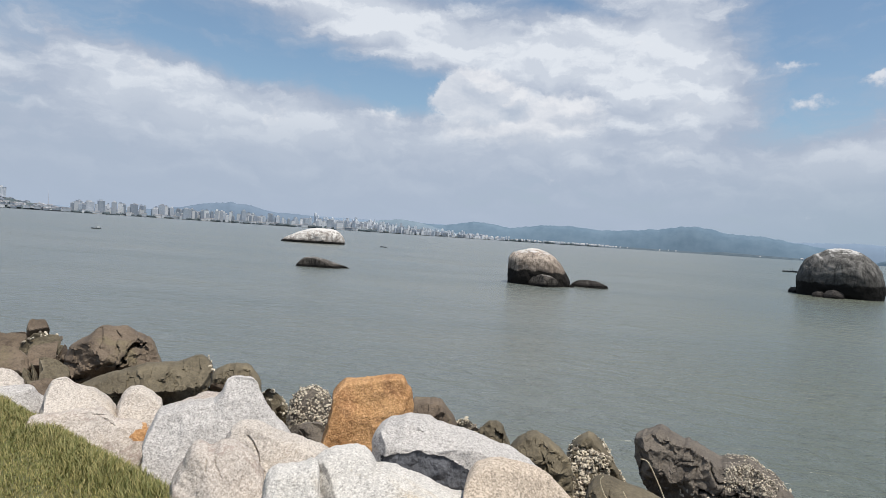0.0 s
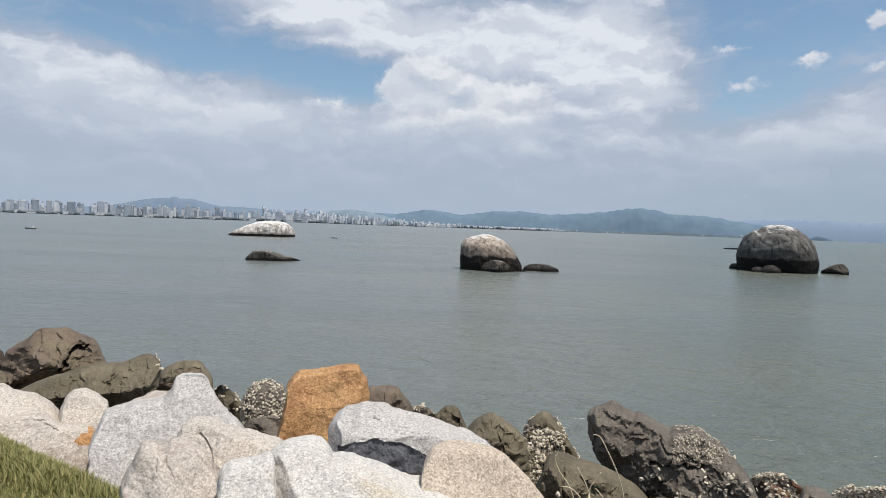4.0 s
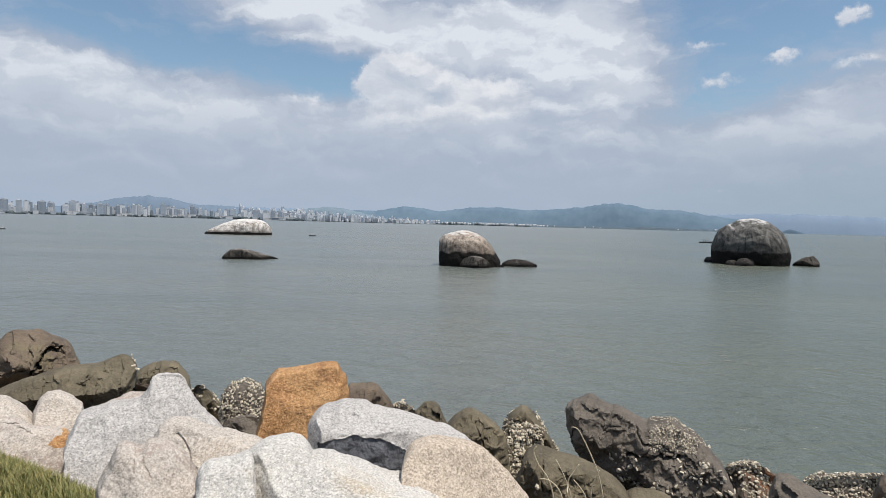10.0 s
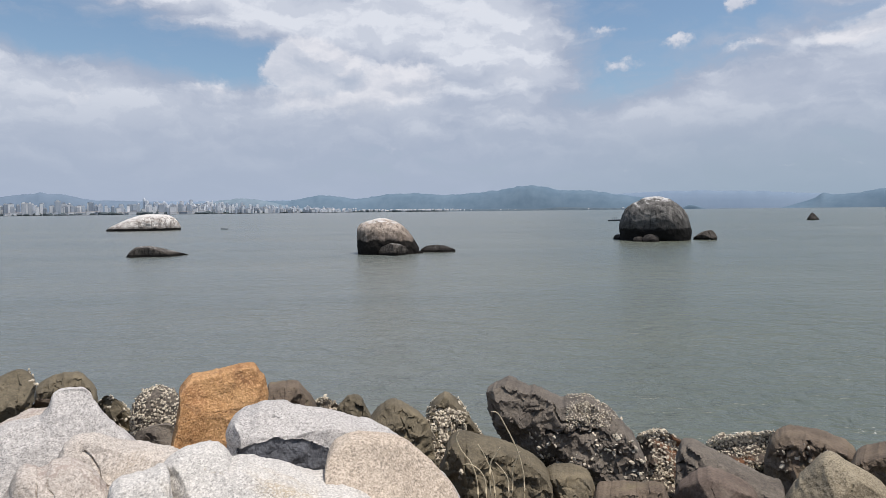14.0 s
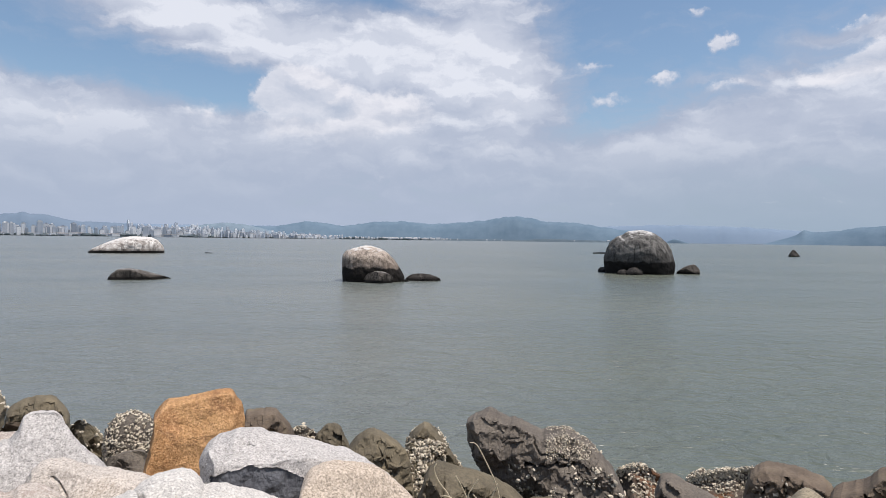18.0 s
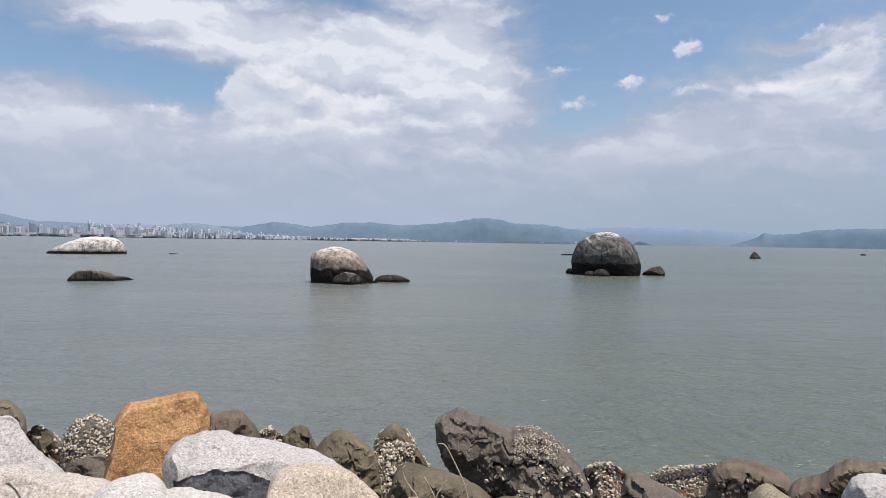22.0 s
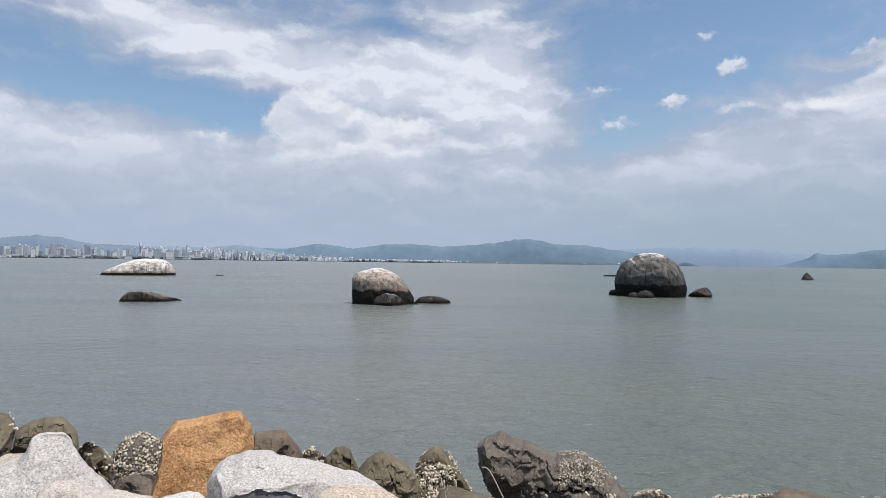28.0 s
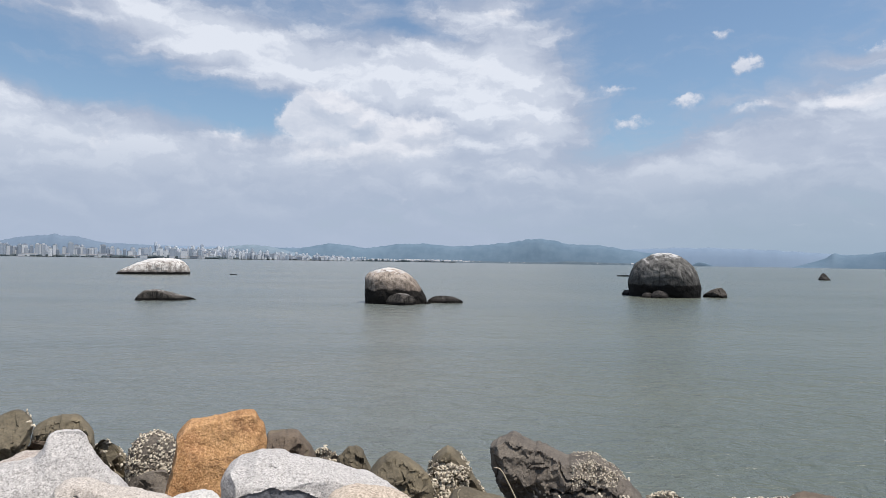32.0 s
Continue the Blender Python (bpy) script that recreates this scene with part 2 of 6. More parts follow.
SKY_PUFFS = [
    (0.337, 0.216, 0.042, 0.012, 0.75),
    (0.639, 0.236, 0.043, 0.019, 0.90),
    (0.685, 0.244, 0.026, 0.024, 0.95),
    (0.719, 0.244, 0.034, 0.034, 1.00),
    (0.616, 0.220, 0.037, 0.012, 0.80),
    (0.657, 0.294, 0.047, 0.009, 0.85),
    (0.464, 0.333, 0.014, 0.012, 0.75),
    (0.502, 0.289, 0.021, 0.016, 0.85),
    (0.185, 0.208, 0.061, 0.024, 0.60),
    (-0.009, 0.091, 0.048, 0.012, 0.50),
    (0.114, 0.309, 0.042, 0.012, 0.60),
    (0.142, 0.394, 0.044, 0.014, 0.70),
    (0.170, 0.145, 0.058, 0.012, 0.45),
    (-0.373, 0.295, 0.028, 0.010, 0.55),
    (0.348, 0.061, 0.018, 0.005, 0.50),
    (0.564, 0.057, 0.024, 0.004, 0.50),
    (0.621, 0.053, 0.022, 0.005, 0.50),
]
build_sky()


# ---- materials ----
def surface(name):
    mat = bpy.data.materials.new(name)
    mat.use_nodes = True
    n = Nodes(mat.node_tree)
    bsdf = n.add("ShaderNodeBsdfPrincipled")
    out = n.add("ShaderNodeOutputMaterial")
    n.put(out.inputs[0], bsdf.outputs[0])
    return mat, n, bsdf


def bumped(n, bsdf, height, strength, distance, chain=None):
    node = n.add("ShaderNodeBump")
    n.put(node.inputs["Height"], height)
    node.inputs["Strength"].default_value, node.inputs["Distance"].default_value = strength, distance
    if chain is not None:
        n.put(node.inputs["Normal"], chain)
    n.put(bsdf.inputs["Normal"], node.outputs[0])
    return node.outputs[0]


def local_coords(n):
    """Object coordinates, shifted from object to object."""
    obj = n.add("ShaderNodeTexCoord").outputs["Object"]
    rnd = n.add("ShaderNodeObjectInfo").outputs["Random"]
    return obj, n.vec("ADD", obj, n.join(n.math("MULTIPLY", rnd, 31.0), n.math("MULTIPLY", rnd, 57.0), n.math("MULTIPLY", rnd, 13.0)))


def stone(name, light, dark, stain, stain_amount=0.5, speck=0.5, speck_scale=85.0, rough=0.85, bump=0.5, grain=1.0, seams=0.45):
    """Broken stone: two tones in patches, mineral specks, stains, rough relief."""
    mat, n, bsdf = surface(name)
    _, p = local_coords(n)
    patch = n.noise(p, 3.0 * grain, 6.0, 0.6)
    fine = n.noise(p, 44.0 * grain, 5.0, 0.7)
    col = n.mix(n.ramp(n.math("ADD", n.math("MULTIPLY", patch, 0.6), n.math("MULTIPLY", fine, 0.4)), 0.34, 0.66), dark, light)
    grains = n.cells(p, speck_scale, out="Color")
    gv = n.split(grains)[0]
    col = n.mix(n.math("MULTIPLY", n.ramp(gv, 0.62, 0.95), speck * 0.80), col, tuple(0.42 * c for c in dark))
    col = n.mix(n.math("MULTIPLY", n.ramp(gv, 0.30, 0.05), speck * 0.65), col, tuple(min(0.82, 1.3 * c) for c in light))
    spots = n.math("MULTIPLY", n.ramp(n.noise(p, 1.7 * grain, 7.0, 0.68, 0.6), 0.53, 0.70), stain_amount)
    col = n.mix(spots, col, stain)
    pits = n.ramp(n.noise(p, 34.0 * grain, 6.0, 0.7), 0.58, 0.72, 0.0, 0.35)
    col = n.mix(pits, col, tuple(0.5 * c for c in dark))
    seam = n.noise(n.vec("MULTIPLY_ADD", n.noise(p, 4.0, 4.0, 0.6, color=True), (0.4, 0.4, 0.4), p), 2.0 * grain, 5.0, 0.6)
    line = n.math("ABSOLUTE", n.math("SUBTRACT", seam, 0.5))
    col = n.mix(n.ramp(line, 0.0, 0.012, seams, 0.0), col, tuple(0.45 * c for c in dark))
    worn = n.ramp(n.add("ShaderNodeNewGeometry").outputs["Pointiness"], 0.53, 0.62, 0.0, 0.45)      # bruised, paler edges
    col = n.mix(worn, col, tuple(min(0.72, 1.35 * c + 0.03) for c in light))
    n.put(bsdf.inputs["Base Color"], col)
    n.put(bsdf.inputs["Roughness"], n.ramp(fine, 0.3, 0.7, rough - 0.1, min(1.0, rough + 0.1)))
    bsdf.inputs["Specular IOR Level"].default_value = 0.3
    h = n.math("ADD", n.math("MULTIPLY", n.noise(p, 9.0 * grain, 8.0, 0.62), 0.7), n.math("MULTIPLY", n.noise(p, 60.0 * grain, 4.0, 0.6), 0.10))
    cracks = n.ramp(n.cells(n.vec("MULTIPLY_ADD", n.noise(p, 5.0, 4.0, 0.6, color=True), (0.35, 0.35, 0.35), p), 2.3 * grain, "DISTANCE_TO_EDGE"), 0.0, 0.03)
    h = n.math("ADD", h, n.math("MULTIPLY", cracks, 0.27 * seams))
    bumped(n, bsdf, h, bump, 0.09)
    return mat


def granite(name, light, dark, stain, stain_amount=0.4, grain=80.0, contrast=1.0, veins=0.0, vein=(0.3, 0.22, 0.15), bump=0.5):
    """Freshly quarried granite: pale and dark mineral grains at two sizes, soft warm stains, a few veins, bruised pale edges."""
    mat, n, bsdf = surface(name)
    _, p = local_coords(n)
    warped = n.vec("MULTIPLY_ADD", n.noise(p, 60.0, 3.0, 0.6, color=True), (0.012, 0.012, 0.012), p)
    patch = n.noise(p, 2.4, 5.0, 0.6)
    mott = n.noise(p, 22.0, 5.0, 0.65)
    col = n.mix(n.ramp(n.math("MULTIPLY_ADD", mott, 0.30, n.math("MULTIPLY", patch, 0.70)), 0.34, 0.66), dark, light)
    spots = n.ramp(n.noise(p, 2.1, 6.0, 0.62, 0.5), 0.50, 0.72)
    col = n.mix(n.math("MULTIPLY", spots, stain_amount), col, stain)
    for scale, share in ((grain, 1.15), (grain * 1.9, 0.8)):
        g = n.split(n.cells(warped, scale, out="Color"))[0]
        col = n.mix(n.ramp(g, 0.70, 0.80, 0.0, 0.55 * share * contrast), col, tuple(min(0.86, 1.28 * c + 0.06) for c in light))
        col = n.mix(n.ramp(g, 0.22, 0.12, 0.0, 0.62 * share * contrast), col, tuple(0.55 * c for c in dark))
    rust = n.ramp(n.noise(p, 11.0, 5.0, 0.7), 0.62, 0.70, 0.0, 0.7)
    col = n.mix(n.math("MULTIPLY", rust, stain_amount), col, tuple(0.7 * c for c in stain))
    if veins:
        seam = n.noise(n.vec("MULTIPLY", n.vec("MULTIPLY_ADD", n.noise(p, 3.0, 4.0, 0.6, color=True), (0.5, 0.5, 0.5), p), (1.0, 1.0, 0.6)), 2.6, 5.0, 0.6)
        col = n.mix(n.ramp(n.math("ABSOLUTE", n.math("SUBTRACT", seam, 0.5)), 0.0, 0.03, veins, 0.0), col, vein)
    worn = n.ramp(n.add("ShaderNodeNewGeometry").outputs["Pointiness"], 0.515, 0.58, 0.0, 0.6)
    col = n.mix(worn, col, tuple(min(0.80, 1.25 * c + 0.05) for c in light))
    n.put(bsdf.inputs["Base Color"], col)
    n.put(bsdf.inputs["Roughness"], n.ramp(mott, 0.3, 0.7, 0.72, 0.95))
    bsdf.inputs["Specular IOR Level"].default_value = 0.3
    h = n.math("ADD", n.math("MULTIPLY", n.noise(p, 14.0, 6.0, 0.6), 0.55), n.math("MULTIPLY", n.noise(p, 75.0, 4.0, 0.6), 0.16))
    bumped(n, bsdf, h, bump, 0.05)
    return mat


def sea_boulder_stone(name, light, dark, top_white=0.6, tide=1.2, size=1.0, grit=0.25):
    """Weathered boulder in the sea: dark tide band, whiter upward faces, rain streaks."""
    mat, n, bsdf = surface(name)
    obj, p = local_coords(n)
    big = n.noise(p, 0.9 / size, 6.0, 0.6)
    fine = n.noise(p, 7.0 / size, 6.0, 0.65)
    col = n.mix(n.ramp(n.math("ADD", n.math("MULTIPLY", big, 0.6), n.math("MULTIPLY", fine, 0.4)), 0.36, 0.64), dark, light)
    mottle = n.noise(p, 19.0 / size, 4.0, 0.7)
    col = n.mix(n.ramp(mottle, 0.52, 0.68, 0.0, grit), col, tuple(min(0.8, 1.5 * c) for c in light))
    col = n.mix(n.ramp(mottle, 0.46, 0.34, 0.0, grit), col, tuple(0.4 * c for c in dark))
    streak = n.noise(n.vec("MULTIPLY", p, (1.0, 1.0, 0.12)), 2.6 / size, 5.0, 0.65)
    col = n.mix(n.ramp(streak, 0.48, 0.62, 0.0, 0.75), col, tuple(0.5 * c for c in dark))
    z = n.split(n.add("ShaderNodeNewGeometry").outputs["Position"])[2]
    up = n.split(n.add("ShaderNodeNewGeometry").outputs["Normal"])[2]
    # whiter the more a face turns up, broken by the streaks
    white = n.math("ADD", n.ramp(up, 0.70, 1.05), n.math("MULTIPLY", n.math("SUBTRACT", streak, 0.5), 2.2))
    col = n.mix(n.ramp(n.math("MULTIPLY", white, top_white), 0.2, 0.75, 0.0, 0.85), col, (0.66, 0.64, 0.61))
    line = n.math("ADD", z, n.math("MULTIPLY", n.math("SUBTRACT", n.noise(p, 1.1 / size, 6.0, 0.65), 0.5), 0.8 * tide))
    col = n.mix(n.ramp(line, tide * 1.35, tide * 1.9, 0.55, 0.0), col, tuple(0.45 * c for c in dark))      # upper splash zone
    col = n.mix(n.ramp(line, tide * 0.88, tide * 1.05, 0.96, 0.0), col, (0.012, 0.011, 0.010))              # weed-black tide band
    n.put(bsdf.inputs["Base Color"], col)
    n.put(bsdf.inputs["Roughness"], 0.85)
    bsdf.inputs["Specular IOR Level"].default_value = 0.1
    h = n.math("ADD", n.noise(p, 2.2 / size, 8.0, 0.6), n.math("MULTIPLY", n.noise(p, 14.0 / size, 5.0, 0.6), 0.25))
    bumped(n, bsdf, h, 0.6, 0.25 * size)
    return mat


def plain(name, colour, rough=0.8, scale=6.0, vary=0.25, metal=0.0):
    mat, n, bsdf = surface(name)
    _, p = local_coords(n)
    f = n.math("ADD", n.math("MULTIPLY", n.noise(p, scale, 6.0, 0.6), 0.6), n.math("MULTIPLY", n.noise(p, scale * 8, 4.0, 0.6), 0.4))
    n.put(bsdf.inputs["Base Color"], n.mix(n.ramp(f, 0.3, 0.7), tuple(c * (1 - vary) for c in colour), tuple(min(0.85, c * (1 + vary)) for c in colour)))
    bsdf.inputs["Roughness"].default_value, bsdf.inputs["Metallic"].default_value = rough, metal
    return mat


PALE = granite("pale_granite", (0.51, 0.455, 0.395), (0.40, 0.353, 0.305), (0.47, 0.37, 0.265), 0.45, 100.0, 0.9)
WHITE = granite("white_granite", (0.56, 0.53, 0.485), (0.45, 0.425, 0.39), (0.45, 0.34, 0.19), 0.7, 105.0, 0.85)
GREY = granite("grey_granite", (0.475, 0.447, 0.418), (0.385, 0.362, 0.337), (0.46, 0.41, 0.36), 0.15, 100.0, 1.0)
TAN = granite("tan_granite", (0.50, 0.415, 0.325), (0.40, 0.325, 0.25), (0.54, 0.46, 0.37), 0.5, 90.0, 1.0)
LICHEN = granite("tan_olive_granite", (0.27, 0.225, 0.15), (0.16, 0.13, 0.085), (0.36, 0.31, 0.22), 0.5, 90.0, 1.0)
VEINED = granite("veined_granite", (0.50, 0.445, 0.39), (0.39, 0.335, 0.285), (0.40, 0.31, 0.215), 0.55, 90.0, 0.8, 0.5, (0.27, 0.20, 0.17))
OCHRE = granite("ochre_stone", (0.56, 0.325, 0.145), (0.37, 0.185, 0.072), (0.33, 0.15, 0.072), 0.7, 70.0, 0.55, 0.45, (0.22, 0.115, 0.058), 1.2)
RUSSET = stone("russet_grey_stone", (0.182, 0.138, 0.108), (0.10, 0.074, 0.058), (0.24, 0.20, 0.15), 0.5, 0.35, 60.0, 0.8, bump=0.4, seams=0.25)
DARKFACE = stone("dark_fresh_break", (0.13, 0.133, 0.145), (0.06, 0.062, 0.07), (0.15, 0.13, 0.11), 0.3, 0.4, 60.0, bump=0.8, seams=0.2)
BROWN = stone("brown_basalt", (0.190, 0.145, 0.103), (0.092, 0.069, 0.050), (0.20, 0.168, 0.095), 0.55, 0.3, 60.0, 0.8, bump=0.4, seams=0.25)
OLIVE = stone("olive_brown_stone", (0.178, 0.148, 0.098), (0.085, 0.07, 0.046), (0.26, 0.21, 0.13), 0.5, 0.3, 60.0, 0.8, bump=0.4, seams=0.2)
SLATE = stone("dark_grey_stone", (0.185, 0.157, 0.125), (0.080, 0.067, 0.055), (0.33, 0.29, 0.235), 0.5, 0.35, 60.0, 0.75, bump=0.5, seams=0.35)
WEEDY = stone("weed_stained_stone", (0.16, 0.13, 0.10), (0.06, 0.05, 0.042), (0.22, 0.085, 0.03), 0.8, 0.4, 60.0, bump=0.5)
RUBBLE = stone("rubble", (0.16, 0.13, 0.10), (0.06, 0.05, 0.04), (0.12, 0.11, 0.06), 0.5, 0.3, 40.0)
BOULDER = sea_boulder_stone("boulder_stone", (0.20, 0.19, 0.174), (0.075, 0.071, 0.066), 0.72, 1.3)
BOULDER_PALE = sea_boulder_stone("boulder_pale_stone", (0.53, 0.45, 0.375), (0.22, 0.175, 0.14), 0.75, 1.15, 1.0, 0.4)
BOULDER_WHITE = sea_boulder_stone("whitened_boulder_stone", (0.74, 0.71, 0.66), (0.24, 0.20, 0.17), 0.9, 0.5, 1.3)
SEA_STONE = sea_boulder_stone("low_sea_stone", (0.125, 0.11, 0.095), (0.042, 0.038, 0.033), 0.4, 0.2, 0.4, 0.8)
FAR_STONE = sea_boulder_stone("far_sea_stone", (0.08, 0.073, 0.066), (0.04, 0.036, 0.033), 0.1, 0.2, 1.0)
STALK = plain("dry_stalk", (0.52, 0.44, 0.30), 0.8, 20.0, 0.2)


def shell_material():
    mat, n, bsdf = surface("oyster_crust")
    isl = n.add("ShaderNodeNewGeometry").outputs["Random Per Island"]
    p = n.add("ShaderNodeTexCoord").outputs["Object"]
    col = n.mix(n.ramp(isl, 0.0, 0.5), (0.14, 0.11, 0.08), (0.66, 0.58, 0.45))
    col = n.mix(n.ramp(n.noise(p, 50.0, 4.0), 0.45, 0.7, 0.0, 0.6), col, (0.16, 0.14, 0.10))
    n.put(bsdf.inputs["Base Color"], col)
    bsdf.inputs["Roughness"].default_value = 0.75
    return mat


CRUST = shell_material()


def grass_material(ground):
    mat, n, bsdf = surface("lawn_shaded" if ground else "grass_blades")
    p = n.add("ShaderNodeTexCoord").outputs["Object"]
    patch = n.noise(p, 1.3, 5.0, 0.6)
    green, dry = (0.150, 0.165, 0.042), (0.38, 0.32, 0.125)
    if ground:
        # bare lawn colour darkened to hold the self-shadow of the grass blades
        col = n.mix(n.ramp(n.noise(p, 18.0, 6.0, 0.7), 0.35, 0.65), tuple(c * 0.42 for c in green), tuple(c * 0.40 for c in dry))
    else:
        isl = n.add("ShaderNodeNewGeometry").outputs["Random Per Island"]
        col = n.mix(n.ramp(n.math("ADD", n.math("MULTIPLY", isl, 0.6), n.math("MULTIPLY", patch, 0.7)), 0.43, 0.93), green, dry)
        bsdf.inputs["Roughness"].default_value = 0.6
    n.put(bsdf.inputs["Base Color"], col)
    return mat


LAWN, BLADES = grass_material(True), grass_material(False)


def water_material():
    mat, n, bsdf = surface("murky_water")
    p = n.add("ShaderNodeTexCoord").outputs["Object"]
    drift = n.noise(n.vec("MULTIPLY", p, (0.35, 1.0, 1.0)), 0.045, 5.0, 0.6)
    col = n.mix(n.ramp(drift, 0.35, 0.68), (0.128, 0.143, 0.130), (0.168, 0.174, 0.151))
    x, y = n.split(p)[:2]
    side_tint = n.ramp(n.math("ADD", n.math("DIVIDE", x, n.math("MAXIMUM", y, 4.0)), n.math("MULTIPLY", n.math("SUBTRACT", drift, 0.5), 0.8)), -0.25, 0.65)
    col = n.mix(side_tint, col, n.mix(1.0, col, (0.76, 0.80, 0.71), "MULTIPLY"))         # darker and greener with bearing to the right
    n.put(bsdf.inputs["Base Color"], col)
    bsdf.inputs["Roughness"].default_value = 0.25
    bsdf.inputs["Specular IOR Level"].default_value = 0.5
    bsdf.inputs["IOR"].default_value = 1.333
    turn = n.add("ShaderNodeMapping")
    n.put(turn.inputs["Vector"], p)
    turn.inputs["Rotation"].default_value = (0, 0, 0.16)
    q = n.vec("MULTIPLY", turn.outputs[0], (0.68, 1.0, 1.0))
    swell = n.noise(q, 0.7, 4.0, 0.6, 0.6)
    chop = n.noise(q, 1.6, 4.0, 0.55, 0.9)
    crest = n.math("SUBTRACT", 1.0, n.math("ABSOLUTE", n.math("MULTIPLY_ADD", n.noise(q, 1.2, 3.0, 0.55, 0.8), 4.0, -2.0)))
    ripple = n.noise(q, 7.0, 3.0, 0.6, 0.4)
    gust = n.ramp(n.noise(n.vec("MULTIPLY", p, (0.25, 1.0, 1.0)), 0.08, 4.0, 0.6), 0.35, 0.65, 0.5, 1.0)
    h = n.math("ADD", n.math("MULTIPLY", swell, 0.45), n.math("ADD", n.math("MULTIPLY", chop, 0.50), n.math("MULTIPLY", ripple, 0.10)))
    h = n.math("MULTIPLY_ADD", crest, 0.07, h)
    bumped(n, bsdf, n.math("MULTIPLY", h, gust), 1.0, 0.44)
    return mat


WATER = water_material()


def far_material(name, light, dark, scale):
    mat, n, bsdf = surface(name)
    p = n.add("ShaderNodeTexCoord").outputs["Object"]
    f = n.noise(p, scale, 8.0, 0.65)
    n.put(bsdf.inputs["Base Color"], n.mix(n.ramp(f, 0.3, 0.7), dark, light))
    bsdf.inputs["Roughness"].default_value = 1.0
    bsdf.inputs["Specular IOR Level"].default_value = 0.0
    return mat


# aerial haze is painted into these base colours, bluer and paler with distance
HILL_NEAR = far_material("hazed_hill_near", (0.21, 0.265, 0.31), (0.165, 0.22, 0.265), 0.02)
HILL_MID = far_material("hazed_hill", (0.152, 0.213, 0.268), (0.122, 0.18, 0.235), 0.012)
HILL_FAR = far_material("hazed_distant_hill", (0.205, 0.265, 0.34), (0.19, 0.25, 0.325), 0.006)
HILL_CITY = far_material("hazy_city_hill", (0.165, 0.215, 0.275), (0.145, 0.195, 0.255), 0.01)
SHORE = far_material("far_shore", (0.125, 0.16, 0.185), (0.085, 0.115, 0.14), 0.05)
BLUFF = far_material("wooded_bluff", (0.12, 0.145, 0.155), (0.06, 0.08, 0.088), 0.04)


def facade_material(name, wall, glass, bay, storey):
    """Far facade: storeys of window bands with bays."""
    mat, n, bsdf = surface(name)
    p = n.add("ShaderNodeTexCoord").outputs["Object"]
    x, y, z = n.split(p)[:3]
    rnd = n.add("ShaderNodeObjectInfo").outputs["Random"]
    zz = n.math("FRACT", n.math("DIVIDE", z, storey))
    xx = n.math("FRACT", n.math("DIVIDE", n.math("ADD", x, n.math("MULTIPLY", y, 0.77)), bay))
    win = n.math("MULTIPLY", n.ramp(zz, 0.30, 0.34), n.ramp(xx, 0.40, 0.46))
    tone = n.mix(rnd, tuple(c * 0.80 for c in wall), tuple(min(0.8, c * 1.12) for c in wall))
    n.put(bsdf.inputs["Base Color"], n.mix(win, tone, glass))
    bsdf.inputs["Roughness"].default_value = 0.8
    return mat


# wall and glass tones are paled to paint in the distance haze
FACADES = [facade_material("facade_pale", (0.47, 0.50, 0.54), (0.27, 0.32, 0.38), 4.2, 3.2),
           facade_material("facade_white", (0.70, 0.71, 0.72), (0.45, 0.49, 0.54), 4.2, 3.2),
           facade_material("facade_grey_hazed", (0.29, 0.33, 0.38), (0.18, 0.22, 0.27), 4.2, 3.2),
           facade_material("facade_blue_hazed", (0.42, 0.47, 0.53), (0.26, 0.31, 0.37), 4.2, 3.2)]
ROOF = plain("far_roof", (0.55, 0.52, 0.51), 0.9, 0.2, 0.2)


# ---- mesh helpers ----
def lattice(ix, iy, iz, seed):
    h = (ix * 374761393 + iy * 668265263 + iz * 2147483647 + seed * 974634541) & 0xFFFFFFFF
    h = ((h ^ (h >> 13)) * 1274126177) & 0xFFFFFFFF
    return ((h ^ (h >> 16)) & 0xFFFF) / 65535.0


def value_noise(p, seed):
    i = np.floor(p).astype(np.int64)
    f = p - i
    f = f * f * (3 - 2 * f)
    out = 0
    for dx in (0, 1):
        for dy in (0, 1):
            for dz in (0, 1):
                w = (f[:, 0] if dx else 1 - f[:, 0]) * (f[:, 1] if dy else 1 - f[:, 1]) * (f[:, 2] if dz else 1 - f[:, 2])
                out = out + w * lattice(i[:, 0] + dx, i[:, 1] + dy, i[:, 2] + dz, seed)
    return out * 2 - 1


def fbm(p, seed, octaves=4, gain=0.5):
    total, amp = 0, 1.0
    for k in range(octaves):
        total = total + amp * value_noise(p * 2.03 ** k + 17.3 * k, seed + k)
        amp *= gain
    return total


def mesh_from(name, verts, faces, mats, smooth=True, slots=None):
    me = bpy.data.meshes.new(name)
    me.from_pydata([tuple(v) for v in verts], [], [tuple(f) for f in faces])
    for m in (mats if isinstance(mats, (list, tuple)) else [mats]):
        me.materials.append(m)
    me.polygons.foreach_set("use_smooth", [smooth] * len(me.polygons))
    if slots is not None:
        me.polygons.foreach_set("material_index", slots)
    me.update()
    return me


BALLS = {}


def ball(level):
    if level not in BALLS:
        bm = bmesh.new()
        bmesh.ops.create_icosphere(bm, subdivisions=level, radius=1.0)
        bm.verts.ensure_lookup_table()
        BALLS[level] = (np.array([v.co[:] for v in bm.verts]), [[v.index for v in f.verts] for f in bm.faces])
        bm.free()
    return BALLS[level]


